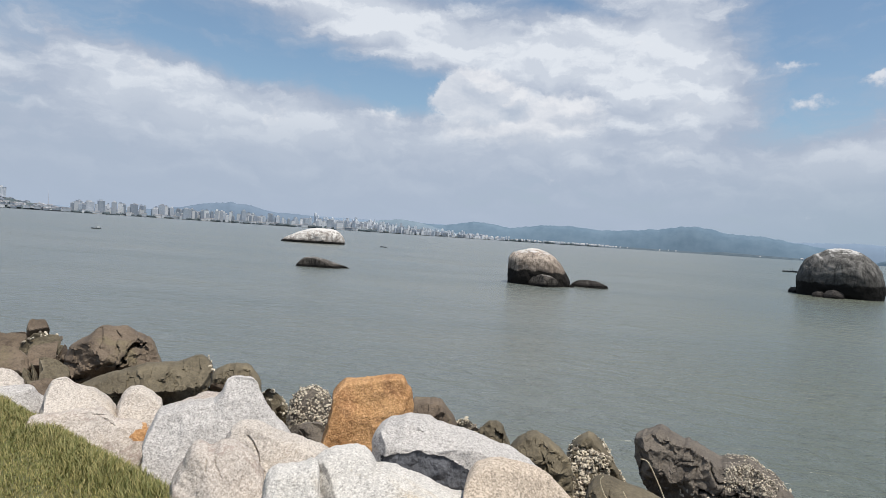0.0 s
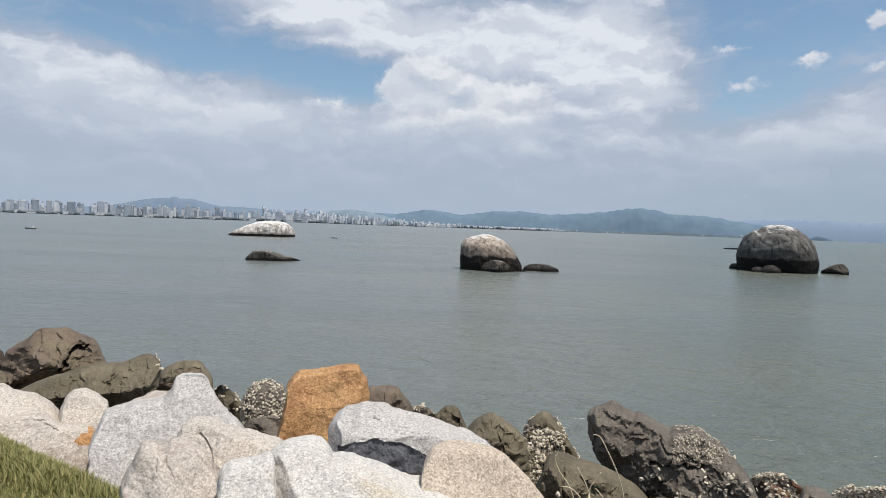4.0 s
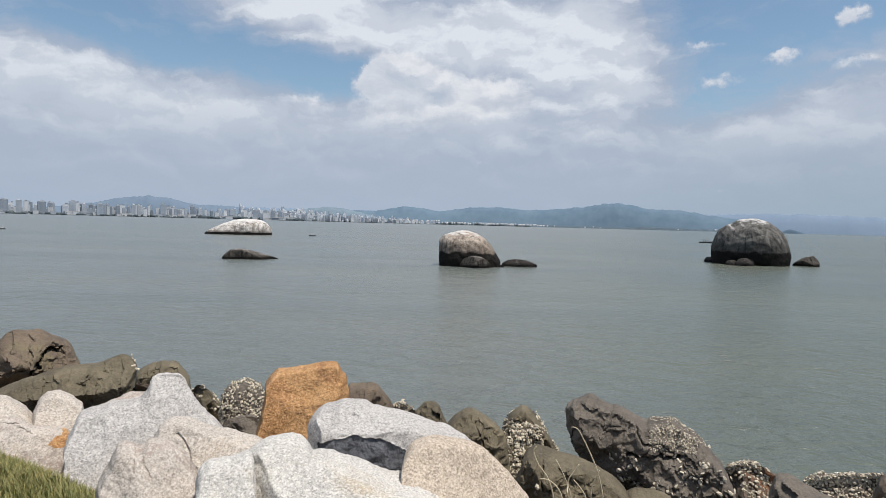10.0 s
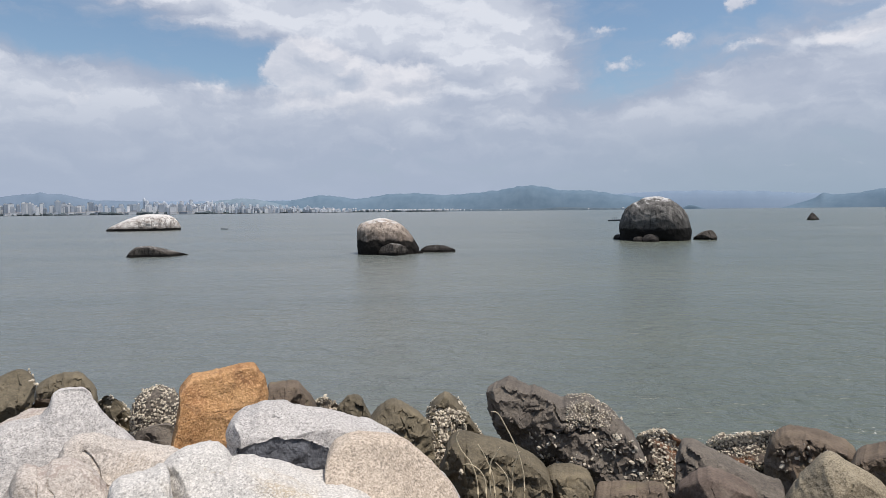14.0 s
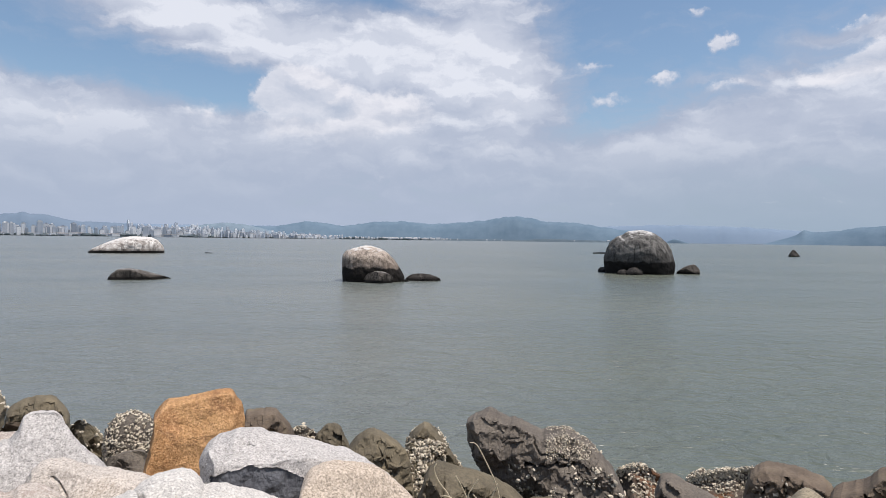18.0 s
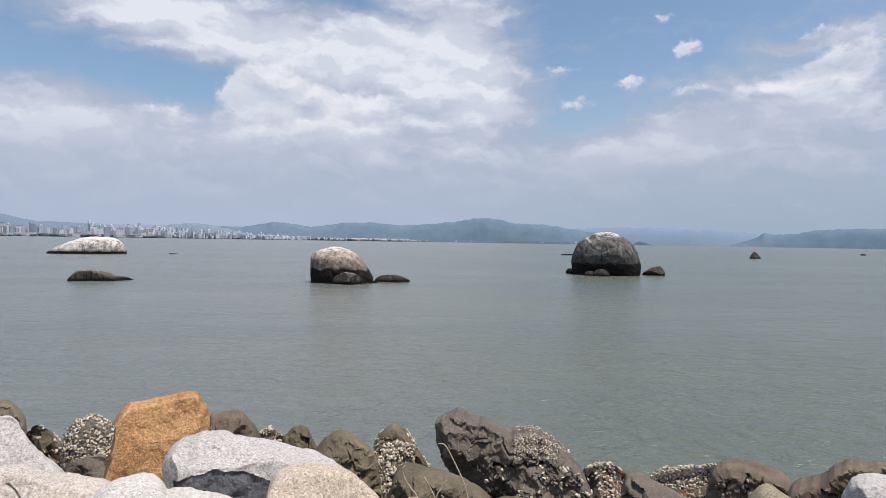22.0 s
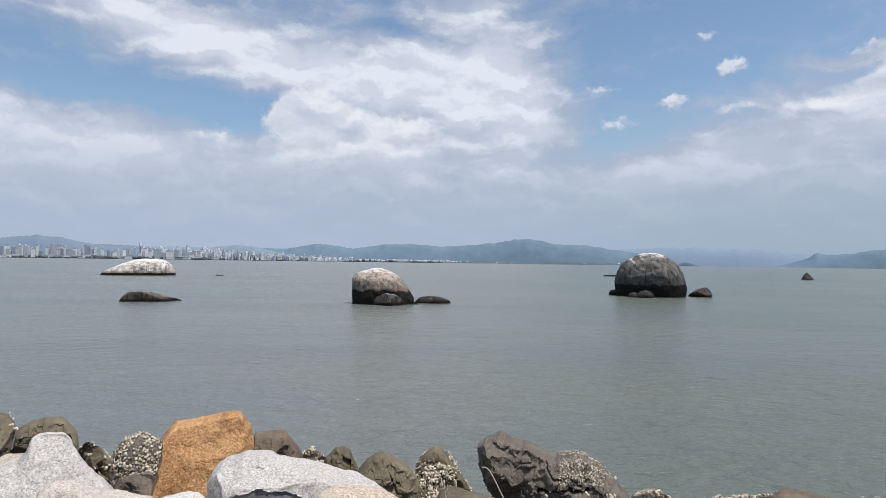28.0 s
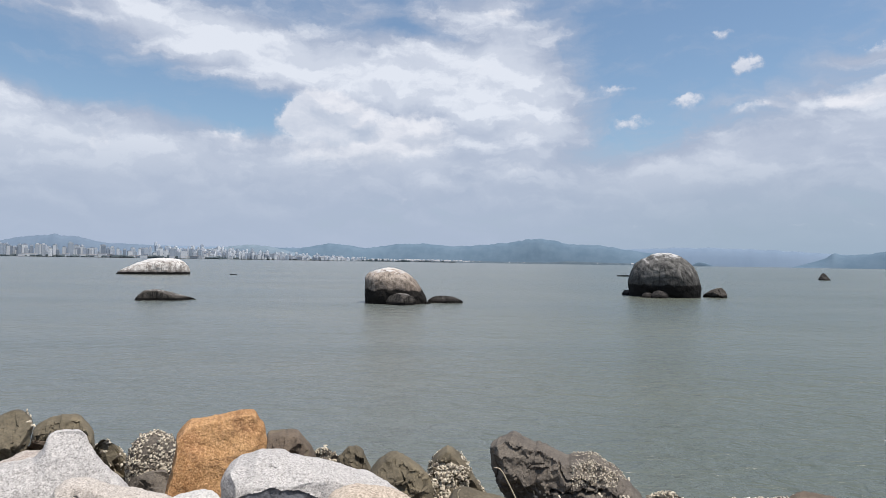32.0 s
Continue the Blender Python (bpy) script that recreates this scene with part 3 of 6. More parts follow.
def outline_radius(profile, angles):
    """Distance from the origin to a star-shaped outline, at each angle."""
    pts = np.array(profile, float)
    a = np.arctan2(pts[:, 1], pts[:, 0])
    order = np.argsort(a)
    pts, a = pts[order], a[order]
    k = np.searchsorted(a, angles) % len(a)
    p, q = pts[k - 1], pts[k]
    d = np.stack([np.cos(angles), np.sin(angles)], 1)
    e = q - p
    den = d[:, 0] * e[:, 1] - d[:, 1] * e[:, 0]
    return np.clip((p[:, 0] * e[:, 1] - p[:, 1] * e[:, 0]) / np.where(np.abs(den) < 1e-9, 1e-9, den), 0.02, 50)


def rock_mesh(name, profile, depth, seed, mats, level=5, power=3.0, facets=9, rough=0.03, lean=0.0, blocky=1.0, cracked=1.0, planes=()):
    """A boulder: an outline given thickness, cut by a few break planes and roughened.
    planes: flat break faces in front, (slope to the side, slope upwards, place across and set back at the height of the crest, as shares of half the width and of the depth)."""
    way, faces = ball(level)
    rng = np.random.RandomState(seed)
    ang = np.arctan2(way[:, 2], way[:, 0])
    span = np.ptp(np.array(profile), axis=0)
    size = float(np.mean(span))
    r = outline_radius(rounded(list(profile), 2), ang)
    # the turn towards the front and back is rounded by the power
    rho = np.hypot(way[:, 0], way[:, 2])
    round_off = np.where(way[:, 1] > 0, min(power, 2.2), power)
    t = ((rho / r) ** round_off + (np.abs(way[:, 1]) / (depth / 2)) ** round_off) ** (-1 / round_off)
    p = way * t[:, None]
    p[:, 1] += lean * p[:, 2]
    for k in range(facets * 3):
        nrm = rng.normal(size=3)
        nrm[1] = -abs(nrm[1]) * 1.2 if rng.rand() < 0.8 else abs(nrm[1])
        if k % 3 == 0:
            nrm[2] = abs(nrm[2]) + 0.3
        nrm /= np.linalg.norm(nrm)
        if abs(nrm[1]) < 0.42:
            continue
        d = p @ nrm
        lim = d.max() * rng.uniform(0.52 if blocky > 0.8 else 0.66, 0.93)
        # cut along the depth alone, so that the outline stands
        cut = (lim - nrm[0] * p[:, 0] - nrm[2] * p[:, 2]) / nrm[1]
        if nrm[1] < 0:
            p[:, 1] = np.where(d > lim, np.minimum(cut, 0.05 * depth), p[:, 1])
        else:
            p[:, 1] = np.where(d > lim, np.maximum(cut, -0.22 * depth), p[:, 1])
    crest = p[:, 2].max()
    wave = 0.03 * size * fbm(p * np.array([1.0, 0.0, 1.0]) * (3.0 / size), seed + 80, 4)
    for (side, rise, across, back) in planes:
        cut = depth * back + side * (p[:, 0] - across * span[0] / 2) - rise * (crest - p[:, 2]) + wave
        p[:, 1] = np.where(p[:, 1] < cut, np.minimum(cut, 0.12 * depth), p[:, 1])
    # broken blocks: each cell of the stone stands a little proud or back, with a face of its own tilt
    hard = blocky > 0.8
    cells = 46 if hard else 14
    seeds = rng.uniform(p.min(0), p.max(0), size=(cells, 3))
    warped = p + (0.05 if hard else 0.03) * size * np.stack([fbm(p * (3.1 / size), seed + 40 + i, 3) for i in range(3)], 1)
    near = np.argmin(((warped[:, None, :] - seeds[None]) ** 2).sum(2), 1)
    tilt, lift = rng.normal(size=(cells, 3)) * (0.44 if hard else 0.30), rng.uniform(-1, 1, cells) * (0.03 if hard else 0.012) * size
    lim = (0.09 if hard else 0.06) * size
    step = np.clip(lift[near] + (tilt[near] * (p - seeds[near])).sum(1), -lim, lim) * blocky
    out = p / (np.linalg.norm(p, axis=1)[:, None] + 1e-6)
    p = p + out * np.stack([0.3 * step, step, 0.3 * step], 1)
    q = p / size
    creases = -np.abs(fbm(q * 3.1, seed + 11, 4))
    cracks = -np.exp(-(fbm(q * 1.7, seed + 91, 4) / 0.045) ** 2) - 0.5 * np.exp(-(fbm(q * 4.1, seed + 95, 3) / 0.06) ** 2)
    bump = 0.35 * fbm(q * 2.2, seed, 3) + 0.7 * creases + 0.5 * fbm(q * 9.0, seed + 31, 3) + 0.16 * fbm(q * 26.0, seed + 51, 2) + 0.55 * cracked * cracks
    p = p + out * (bump * rough * size)[:, None] * np.array([0.7, 1.3, 0.7])
    return mesh_from(name, p, faces, mats, size > 2.5)


def rock(name, label, x, y, z, turn, profile, depth, mat, seed, level=5, power=3.0, facets=9, rough=0.03, lean=0.0, blocky=1.0, cracked=1.0, planes=(), shells=(), group="", category="rock"):
    mats = mat if isinstance(mat, list) else [mat]
    ob = new(name, rock_mesh(name, profile, depth, seed, mats, level, power, facets, rough, lean, blocky, cracked, planes))
    ob.location, ob.rotation_euler = (x, y, z), (0, 0, radians(turn))
    for k, (count, size, x0, x1, z0, z1) in enumerate(shells):
        crust(ob, count, seed + 100 + k, size, lambda c, _: (c[:, 0] > x0) & (c[:, 0] < x1) & (c[:, 2] > z0) & (c[:, 2] < z1))
    return tagged(ob, label, category, group)


def part(name, me, parent, label="", kind=""):
    ob = new(name, me)
    ob.parent = parent
    return tagged(ob, label, kind=kind)


def crust(host, count, seed, size=0.03, mask=None, name="oyster_crust"):
    """Oysters and barnacles grown over a rock: many small tilted shells on its skin, one joined part."""
    rng = np.random.RandomState(seed)
    me = host.data
    nv = len(me.vertices)
    co = np.empty(nv * 3)
    no = np.empty(nv * 3)
    me.vertices.foreach_get("co", co)
    me.vertices.foreach_get("normal", no)
    co, no = co.reshape(-1, 3), no.reshape(-1, 3)
    keep = (no[:, 1] < 0.45) | (no[:, 2] > 0.4)
    if mask is not None:
        keep &= mask(co, no)
    clump = fbm(co * 5.0, seed + 5, 3)
    ids = np.where(keep & (clump > -0.35))[0]
    if len(ids) == 0:
        return None
    ids = rng.choice(ids, count)
    base, faces = ball(1)
    verts, fs = [], []
    for k, i in enumerate(ids):
        s = size * rng.uniform(0.55, 1.5)
        nrm = Vector(no[i])
        turn = nrm.to_track_quat("Z", "Y").to_matrix() @ Euler((rng.normal() * 0.5, rng.normal() * 0.5, rng.uniform(0, 6.3))).to_matrix()
        shape = base * np.array([s, s * rng.uniform(0.5, 0.85), s * rng.uniform(0.25, 0.5)]) * (1 + 0.25 * rng.normal(size=(len(base), 1)).clip(-1, 1))
        off = co[i] + rng.normal(size=3) * size * 0.5
        verts.append(shape @ np.array(turn).T + off)
        fs.extend([[a + k * len(base) for a in f] for f in faces])
    return part(name, mesh_from(name, np.concatenate(verts), fs, CRUST, False), host, "crust of pale oyster and barnacle shells", "stuff")


def polyline_distance(x, z, line, closed=False):
    """Distance of points to a polyline in the plane."""
    best = np.full(x.shape, 1e9)
    pts = list(line) + ([line[0]] if closed else [])
    for (ax, az), (bx, bz) in zip(pts[:-1], pts[1:]):
        ex, ez = bx - ax, bz - az
        t = np.clip(((x - ax) * ex + (z - az) * ez) / (ex * ex + ez * ez + 1e-12), 0, 1)
        best = np.minimum(best, np.hypot(x - ax - t * ex, z - az - t * ez))
    return best


def inside_outline(x, z, line):
    inside = np.zeros(x.shape, bool)
    for (ax, az), (bx, bz) in zip(line, line[1:] + line[:1]):
        cross = ((az > z) != (bz > z)) & (x < (bx - ax) * (z - az) / (bz - az + 1e-12) + ax)
        inside ^= cross
    return inside


def rounded(line, times=1):
    """An outline with its corners worn off."""
    for _ in range(times):
        line = [p for (ax, az), (bx, bz) in zip(line, line[1:] + line[:1])
                for p in ((0.86 * ax + 0.14 * bx, 0.86 * az + 0.14 * bz), (0.14 * ax + 0.86 * bx, 0.14 * az + 0.86 * bz))]
    return line


def slab_mesh(name, outline, thick, seed, mats, planes, cracks=(), patch=None, edge=0.05, rough=1.0, cell=0.012, chips=0.0):
    """A quarried block: an outline with thickness, split by flat break planes in front, with worn edges, clefts and a broken patch.
    planes: (x, z, y, slope to the side, slope upwards). cracks: (line, half width, depth). patch: (outline, inset), in the second material."""
    line = rounded([tuple(p) for p in outline])
    xs, zs = [p[0] for p in line], [p[1] for p in line]
    gx = np.arange(min(xs) - 2 * cell, max(xs) + 2 * cell, cell)
    gz = np.arange(min(zs) - 2 * cell, max(zs) + 2 * cell, cell)
    x, z = [a.ravel() for a in np.meshgrid(gx, gz)]
    dist = polyline_distance(x, z, line, True)
    inner = inside_outline(x, z, line)
    w = len(gx)
    near = inner.reshape(len(gz), w)
    cells = near[:-1, :-1] | near[1:, :-1] | near[:-1, 1:] | near[1:, 1:]
    j, i = np.nonzero(cells)
    quads = np.stack([j * w + i, j * w + i + 1, (j + 1) * w + i + 1, (j + 1) * w + i], 1)
    # corners outside the outline slide onto it along the fall of the distance
    signed = np.where(inner, dist, -dist).reshape(len(gz), w)
    dz, dx = np.gradient(signed, cell)
    g = np.hypot(dx, dz).ravel() + 1e-6
    out = ~inner
    for _ in range(2):
        x = np.where(out, x + dist * dx.ravel() / g, x)
        z = np.where(out, z + dist * dz.ravel() / g, z)
        dist = np.where(out, polyline_distance(x, z, line, True) * 0.7, dist)
    dist = np.where(out, 0.0, dist)
    q = np.stack([x, 0 * x + seed * 3.7, z], 1)
    round_front = np.sqrt(np.clip(1 - (1 - np.clip(dist / edge, 0, 1)) ** 2, 0, 1))
    round_back = np.sqrt(np.clip(1 - (1 - np.clip(dist / (0.45 * thick), 0, 1)) ** 2, 0, 1))
    front = -1.2 * thick * np.ones_like(x)
    wobble = 0.014 * fbm(q * 2.5, seed, 3)
    for k, (px, pz, py, a, b) in enumerate(planes):
        cut = py + a * (x - px) + b * (z - pz) + wobble + 0.008 * fbm(q * 5.0, seed + 9 * k, 3)
        soft = 0.004                                        # worn ridge between two faces
        h = np.clip(0.5 + 0.5 * (cut - front) / soft, 0, 1)
        front = front * (1 - h) + cut * h + soft * h * (1 - h)
    front = np.minimum(front, -0.012)                        # the crest stays the rearmost line of the front
    front = np.where(dist < edge, front * round_front, front)
    # shell-shaped breaks: shallow facets that meet in ridges; on hard stone also small flakes, each with a step of its own
    rng = np.random.RandomState(seed)
    for spread, tilted, steps in ((0.30, 0.50, 0.0), (0.13, 0.34, 0.10), (0.06, 0.30, 0.10))[:3 if chips > 0.8 else 1]:
        count = int(min(420, max(8, (max(xs) - min(xs)) * (max(zs) - min(zs)) / spread ** 2)))
        sx, sz = rng.uniform(min(xs), max(xs), count), rng.uniform(min(zs), max(zs), count)
        ta, tb, lift = rng.normal(size=count) * tilted, rng.normal(size=count) * tilted, rng.uniform(-1, 1, count) * max(0.06, steps) * spread
        ux, uz = x + 0.12 * spread * fbm(q * (0.6 / spread), seed + 60, 3), z + 0.12 * spread * fbm(q * (0.6 / spread), seed + 63, 3)
        dx, dz = ux[:, None] - sx[None], uz[:, None] - sz[None]
        square = dx * dx + dz * dz
        if steps:
            own = np.argmin(square, 1)
            rows = np.arange(len(own))
            facet = ta[own] * dx[rows, own] + tb[own] * dz[rows, own] + lift[own]
        else:
            facet = (ta * dx + tb * dz + lift - square * (0.45 / spread)).max(1)
        facet = 0.2 * spread * np.tanh((facet - np.median(facet[inner])) / (0.2 * spread))
        front = front + chips * facet * np.clip(dist / 0.008, 0, 1)
    for (crack, half, depth) in cracks:
        d = polyline_distance(x + 1.2 * half * fbm(q * 12.0, seed + 5, 4), z + 1.2 * half * fbm(q * 12.0, seed + 6, 4), crack)
        front = front + depth * np.exp(-(d / (0.5 * half)) ** 2) * np.clip(dist / 0.05, 0, 1)
    slots = np.zeros(len(quads) * 2, int)
    if patch is not None:
        shape, inset = patch
        px, pz = x + 0.008 * fbm(q * 16.0, seed + 7, 3), z + 0.008 * fbm(q * 16.0, seed + 8, 3)
        hole = inside_outline(px, pz, [tuple(p) for p in shape])
        d = polyline_distance(px, pz, shape, True)
        front = front + np.where(hole, inset * np.clip(d / 0.015, 0, 1) + (0.025 * fbm(q * 11.0, seed + 70, 3) if inset else 0), 0)
        slots[:len(quads)] = hole[quads].mean(1) > 0.5
    grain = 0.006 * fbm(q * 11.0, seed + 20, 3) + 0.0022 * fbm(q * 38.0, seed + 30, 2)
    ridges = -0.010 * np.abs(fbm(q * 5.0, seed + 40, 4))
    front = front + rough * (grain + ridges) * np.clip(dist / 0.03, 0.15, 1)
    back = np.maximum(0.5 * thick * round_back, front + 0.03 * np.clip(dist / 0.03, 0, 1)) + 0.02 * fbm(q * 4.0, seed + 50, 3) * round_back
    rim = max(0.010, rough * 0.008)
    x = x + rim * fbm(q * 9.0, seed + 1, 4, 0.6)
    z = z + rim * fbm(q * 9.0, seed + 2, 4, 0.6)
    count = len(x)
    ids = np.full(2 * count, -1)
    both = np.concatenate([quads, quads[:, ::-1] + count])
    edge_ids = np.nonzero(out)[0]
    both = np.where(np.isin(both, edge_ids + count), both - count, both)
    front = np.where(out, 0.0, np.minimum(front, -0.004))
    verts = np.concatenate([np.stack([x, front, z], 1), np.stack([x, back, z], 1)])
    used = np.unique(both)
    ids[used] = np.arange(len(used))
    me = mesh_from(name, verts[used].tolist(), ids[both].tolist(), mats, True, slots.tolist() if patch is not None else None)
    me.set_sharp_from_angle(angle=radians(20 if chips > 0.8 else 34))
    return me


def slab_rock(name, label, x, y, z, turn, outline, thick, mat, seed, planes, cracks=(), patch=None, shells=(), edge=0.05, rough=1.0):
    mats = mat if isinstance(mat, list) else [mat]
    dark = mats[0] in (BROWN, OLIVE, SLATE)
    cell = 0.0015 * math.hypot(x, y)
    ob = new(name, slab_mesh(name, outline, thick, seed, mats, planes, cracks, patch, edge, rough * (1.3 if dark else 1.0), cell, 1.1 if dark else 0.4))
    ob.location, ob.rotation_euler = (x, y, z), (0, 0, radians(turn))
    for k, (count, size, x0, x1, z0, z1) in enumerate(shells):
        crust(ob, count, seed + 100 + k, size, lambda c, _: (c[:, 0] > x0) & (c[:, 0] < x1) & (c[:, 2] > z0) & (c[:, 2] < z1))
    return tagged(ob, label, "rock", "riprap stones on the bank")


# ---- ground, bank and water ----
# the lawn's edge runs from far left ahead to the right past the camera
EDGE_P, EDGE_D = Vector((-2.1, 3.42)), Vector((2.52, -1.29)).normalized()
EDGE_N = Vector((-EDGE_D.y, EDGE_D.x))          # points to the sea
LAWN_Z = 1.62


def bank_height(x, y):
    s = (x - EDGE_P.x) * EDGE_N.x + (y - EDGE_P.y) * EDGE_N.y
    if s < 0:
        return LAWN_Z
    f = min(1.0, s / 6.5)
    return LAWN_Z - 0.25 * min(1.0, s / 0.25) - (LAWN_Z + 0.5) * f if s < 6.5 else max(-3.0, -0.75 - 0.12 * (s - 6.5))


def build_ground():
    """One sheet, laid out along the lawn's edge: lawn, rubble bank, sea bed."""
    us = [-4800, -600, -120, -60, -40] + [-30 + 0.5 * i for i in range(121)] + [40, 60, 120, 600, 4800]
    ss = [-4800, -600, -120, -40, -20, -10, -6, -4, -3, -2, -1.5, -1, -0.6, -0.3, 0.0, 0.12, 0.25] + [0.5 + 0.35 * i for i in range(36)] + [15, 20, 30, 60, 120, 600, 4800]
    verts, faces, slots = [], [], []
    for s in ss:
        for u in us:
            wave = 0.10 * noise.noise((u * 0.9, 3.1, 0)) + 0.05 * noise.noise((u * 3.0, 7.7, 0)) if abs(s) < 0.7 else 0.0
            q = EDGE_P + EDGE_D * u + EDGE_N * (s + wave)
            z = bank_height(*(EDGE_P + EDGE_D * u + EDGE_N * s))
            if 0.2 < s < 13:
                z += 0.12 * noise.noise((q.x * 1.3, q.y * 1.3, 0)) + 0.05 * noise.noise((q.x * 4, q.y * 4, 2))
            verts.append((q.x, q.y, z))
    w = len(us)
    for j in range(len(ss) - 1):
        for i in range(w - 1):
            faces.append((j * w + i, j * w + i + 1, (j + 1) * w + i + 1, (j + 1) * w + i))
            slots.append(0 if ss[j + 1] < 0.05 else 1)
    tagged(new("ground", mesh_from("ground", verts, faces, [LAWN, RUBBLE], True, slots)), "grassy shore with a rubble bank down into the bay", "ground", kind="structure")


build_ground()


def build_water():
    rings = [0, 6, 10, 16, 26, 45, 80, 150, 300, 700, 1600, 3000, 4900]
    seg = 96
    verts = [(0, 0, 0)]
    faces = []
    for r in rings[1:]:
        verts += [(r * math.sin(2 * math.pi * k / seg), r * math.cos(2 * math.pi * k / seg), 0) for k in range(seg)]
    for k in range(seg):
        faces.append((0, 1 + (k + 1) % seg, 1 + k))
    for j in range(len(rings) - 2):
        for k in range(seg):
            a, b = 1 + j * seg, 1 + (j + 1) * seg
            faces.append((a + k, a + (k + 1) % seg, b + (k + 1) % seg, b + k))
    tagged(new("water", mesh_from("water", verts, faces, WATER)), "calm murky grey-green bay water with small ripples", "water", kind="structure")


build_water()


def at_bearing(az, dist):
    return dist * math.sin(radians(az)), dist * math.cos(radians(az))


# ---- hills and far shore ----
def ridge(name, label, mat, az0, az1, dist, heights, deep=500.0, seed=1):
    """A chain of hills along an arc. heights: (bearing, metres) pairs."""
    hs = np.array(heights, float)
    n_a, n_r = int((az1 - az0) * 6) + 2, 9
    verts, faces = [], []
    for i in range(n_a):
        az = az0 + (az1 - az0) * i / (n_a - 1)
        h = np.interp(az, hs[:, 0], hs[:, 1])
        for j in range(n_r):
            f = j / (n_r - 1)
            d = dist + deep * (f - 0.5)
            prof = math.sin(math.pi * min(1, f * 1.05)) ** 0.8 if f < 1 else 0
            z = h * prof * (1 + 0.05 * noise.fractal((az * 1.2, f * 2.0, seed), 1.0, 2.0, 4)) + 0.03 * h * noise.noise((az * 6, f * 5, seed))
            x, y = at_bearing(az, d)
            verts.append((x, y, z - 2))
    for i in range(n_a - 1):
        for j in range(n_r - 1):
            a = i * n_r + j
            faces.append((a, a + 1, a + n_r + 1, a + n_r))
    return tagged(new(name, mesh_from(name, verts, faces, mat)), label, "hill", kind="structure")


# the hill colours already hold the haze of their distance
ridge("far_hills", "distant hill chain across the bay, coloured pale blue with haze", HILL_FAR, -60, 62, 4600,
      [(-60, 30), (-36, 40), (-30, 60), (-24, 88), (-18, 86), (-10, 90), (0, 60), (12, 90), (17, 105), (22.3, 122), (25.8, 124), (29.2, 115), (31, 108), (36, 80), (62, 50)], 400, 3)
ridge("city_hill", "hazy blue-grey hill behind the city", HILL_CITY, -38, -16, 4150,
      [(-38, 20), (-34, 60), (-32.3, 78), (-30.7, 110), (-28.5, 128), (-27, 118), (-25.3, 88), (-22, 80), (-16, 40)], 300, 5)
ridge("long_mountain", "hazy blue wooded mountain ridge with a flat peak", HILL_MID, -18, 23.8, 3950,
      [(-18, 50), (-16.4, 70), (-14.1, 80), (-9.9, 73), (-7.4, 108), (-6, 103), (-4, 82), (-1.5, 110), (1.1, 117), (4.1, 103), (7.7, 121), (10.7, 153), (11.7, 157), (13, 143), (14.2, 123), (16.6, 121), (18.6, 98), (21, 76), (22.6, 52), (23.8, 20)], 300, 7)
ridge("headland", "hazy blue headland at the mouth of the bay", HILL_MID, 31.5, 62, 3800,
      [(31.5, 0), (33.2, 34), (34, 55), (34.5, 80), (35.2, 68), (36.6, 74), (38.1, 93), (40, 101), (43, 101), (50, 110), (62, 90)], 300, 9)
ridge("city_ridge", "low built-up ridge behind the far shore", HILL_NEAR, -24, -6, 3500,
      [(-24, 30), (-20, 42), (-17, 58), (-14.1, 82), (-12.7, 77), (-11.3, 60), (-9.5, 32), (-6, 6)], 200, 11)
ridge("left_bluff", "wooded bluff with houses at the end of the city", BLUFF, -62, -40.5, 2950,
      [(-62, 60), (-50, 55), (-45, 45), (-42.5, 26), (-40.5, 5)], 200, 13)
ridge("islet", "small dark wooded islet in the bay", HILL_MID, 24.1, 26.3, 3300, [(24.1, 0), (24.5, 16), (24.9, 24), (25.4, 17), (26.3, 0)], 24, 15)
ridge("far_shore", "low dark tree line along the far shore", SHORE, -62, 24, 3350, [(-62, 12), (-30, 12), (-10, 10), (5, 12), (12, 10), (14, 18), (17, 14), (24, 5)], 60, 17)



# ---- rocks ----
rock("sea_boulder", "huge dark grey sea boulder with a white crown", 27.21, 66.66, 1.74, -22.2, [(-3.74, -1.3), (-3.84, -0.24), (-3.61, 0.83), (-3.16, 1.67), (-2.53, 2.22), (-1.85, 2.46), (-1.39, 2.77), (-0.56, 2.9), (0.43, 2.86), (1.36, 2.59), (2.09, 2.16), (2.71, 1.61), (3.19, 0.83), (3.49, -0.17), (3.62, -0.95), (3.3, -2.94), (-3.4, -2.94)], 7.00, BOULDER, 3, level=6, power=2.4, facets=0, rough=0.018, blocky=0.1, cracked=0.8)
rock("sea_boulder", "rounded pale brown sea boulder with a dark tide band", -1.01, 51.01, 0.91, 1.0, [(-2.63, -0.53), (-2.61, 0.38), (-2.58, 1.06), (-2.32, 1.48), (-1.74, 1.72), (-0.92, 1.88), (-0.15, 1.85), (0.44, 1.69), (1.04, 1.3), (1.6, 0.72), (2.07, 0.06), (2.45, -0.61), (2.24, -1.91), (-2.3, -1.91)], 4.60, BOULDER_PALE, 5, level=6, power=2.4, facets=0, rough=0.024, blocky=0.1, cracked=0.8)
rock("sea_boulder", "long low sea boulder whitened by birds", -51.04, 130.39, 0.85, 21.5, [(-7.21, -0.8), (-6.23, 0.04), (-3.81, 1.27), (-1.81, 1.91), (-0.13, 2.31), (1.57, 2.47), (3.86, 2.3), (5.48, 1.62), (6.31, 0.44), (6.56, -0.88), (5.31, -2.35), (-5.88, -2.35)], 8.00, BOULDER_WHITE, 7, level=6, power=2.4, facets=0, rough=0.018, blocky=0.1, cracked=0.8)
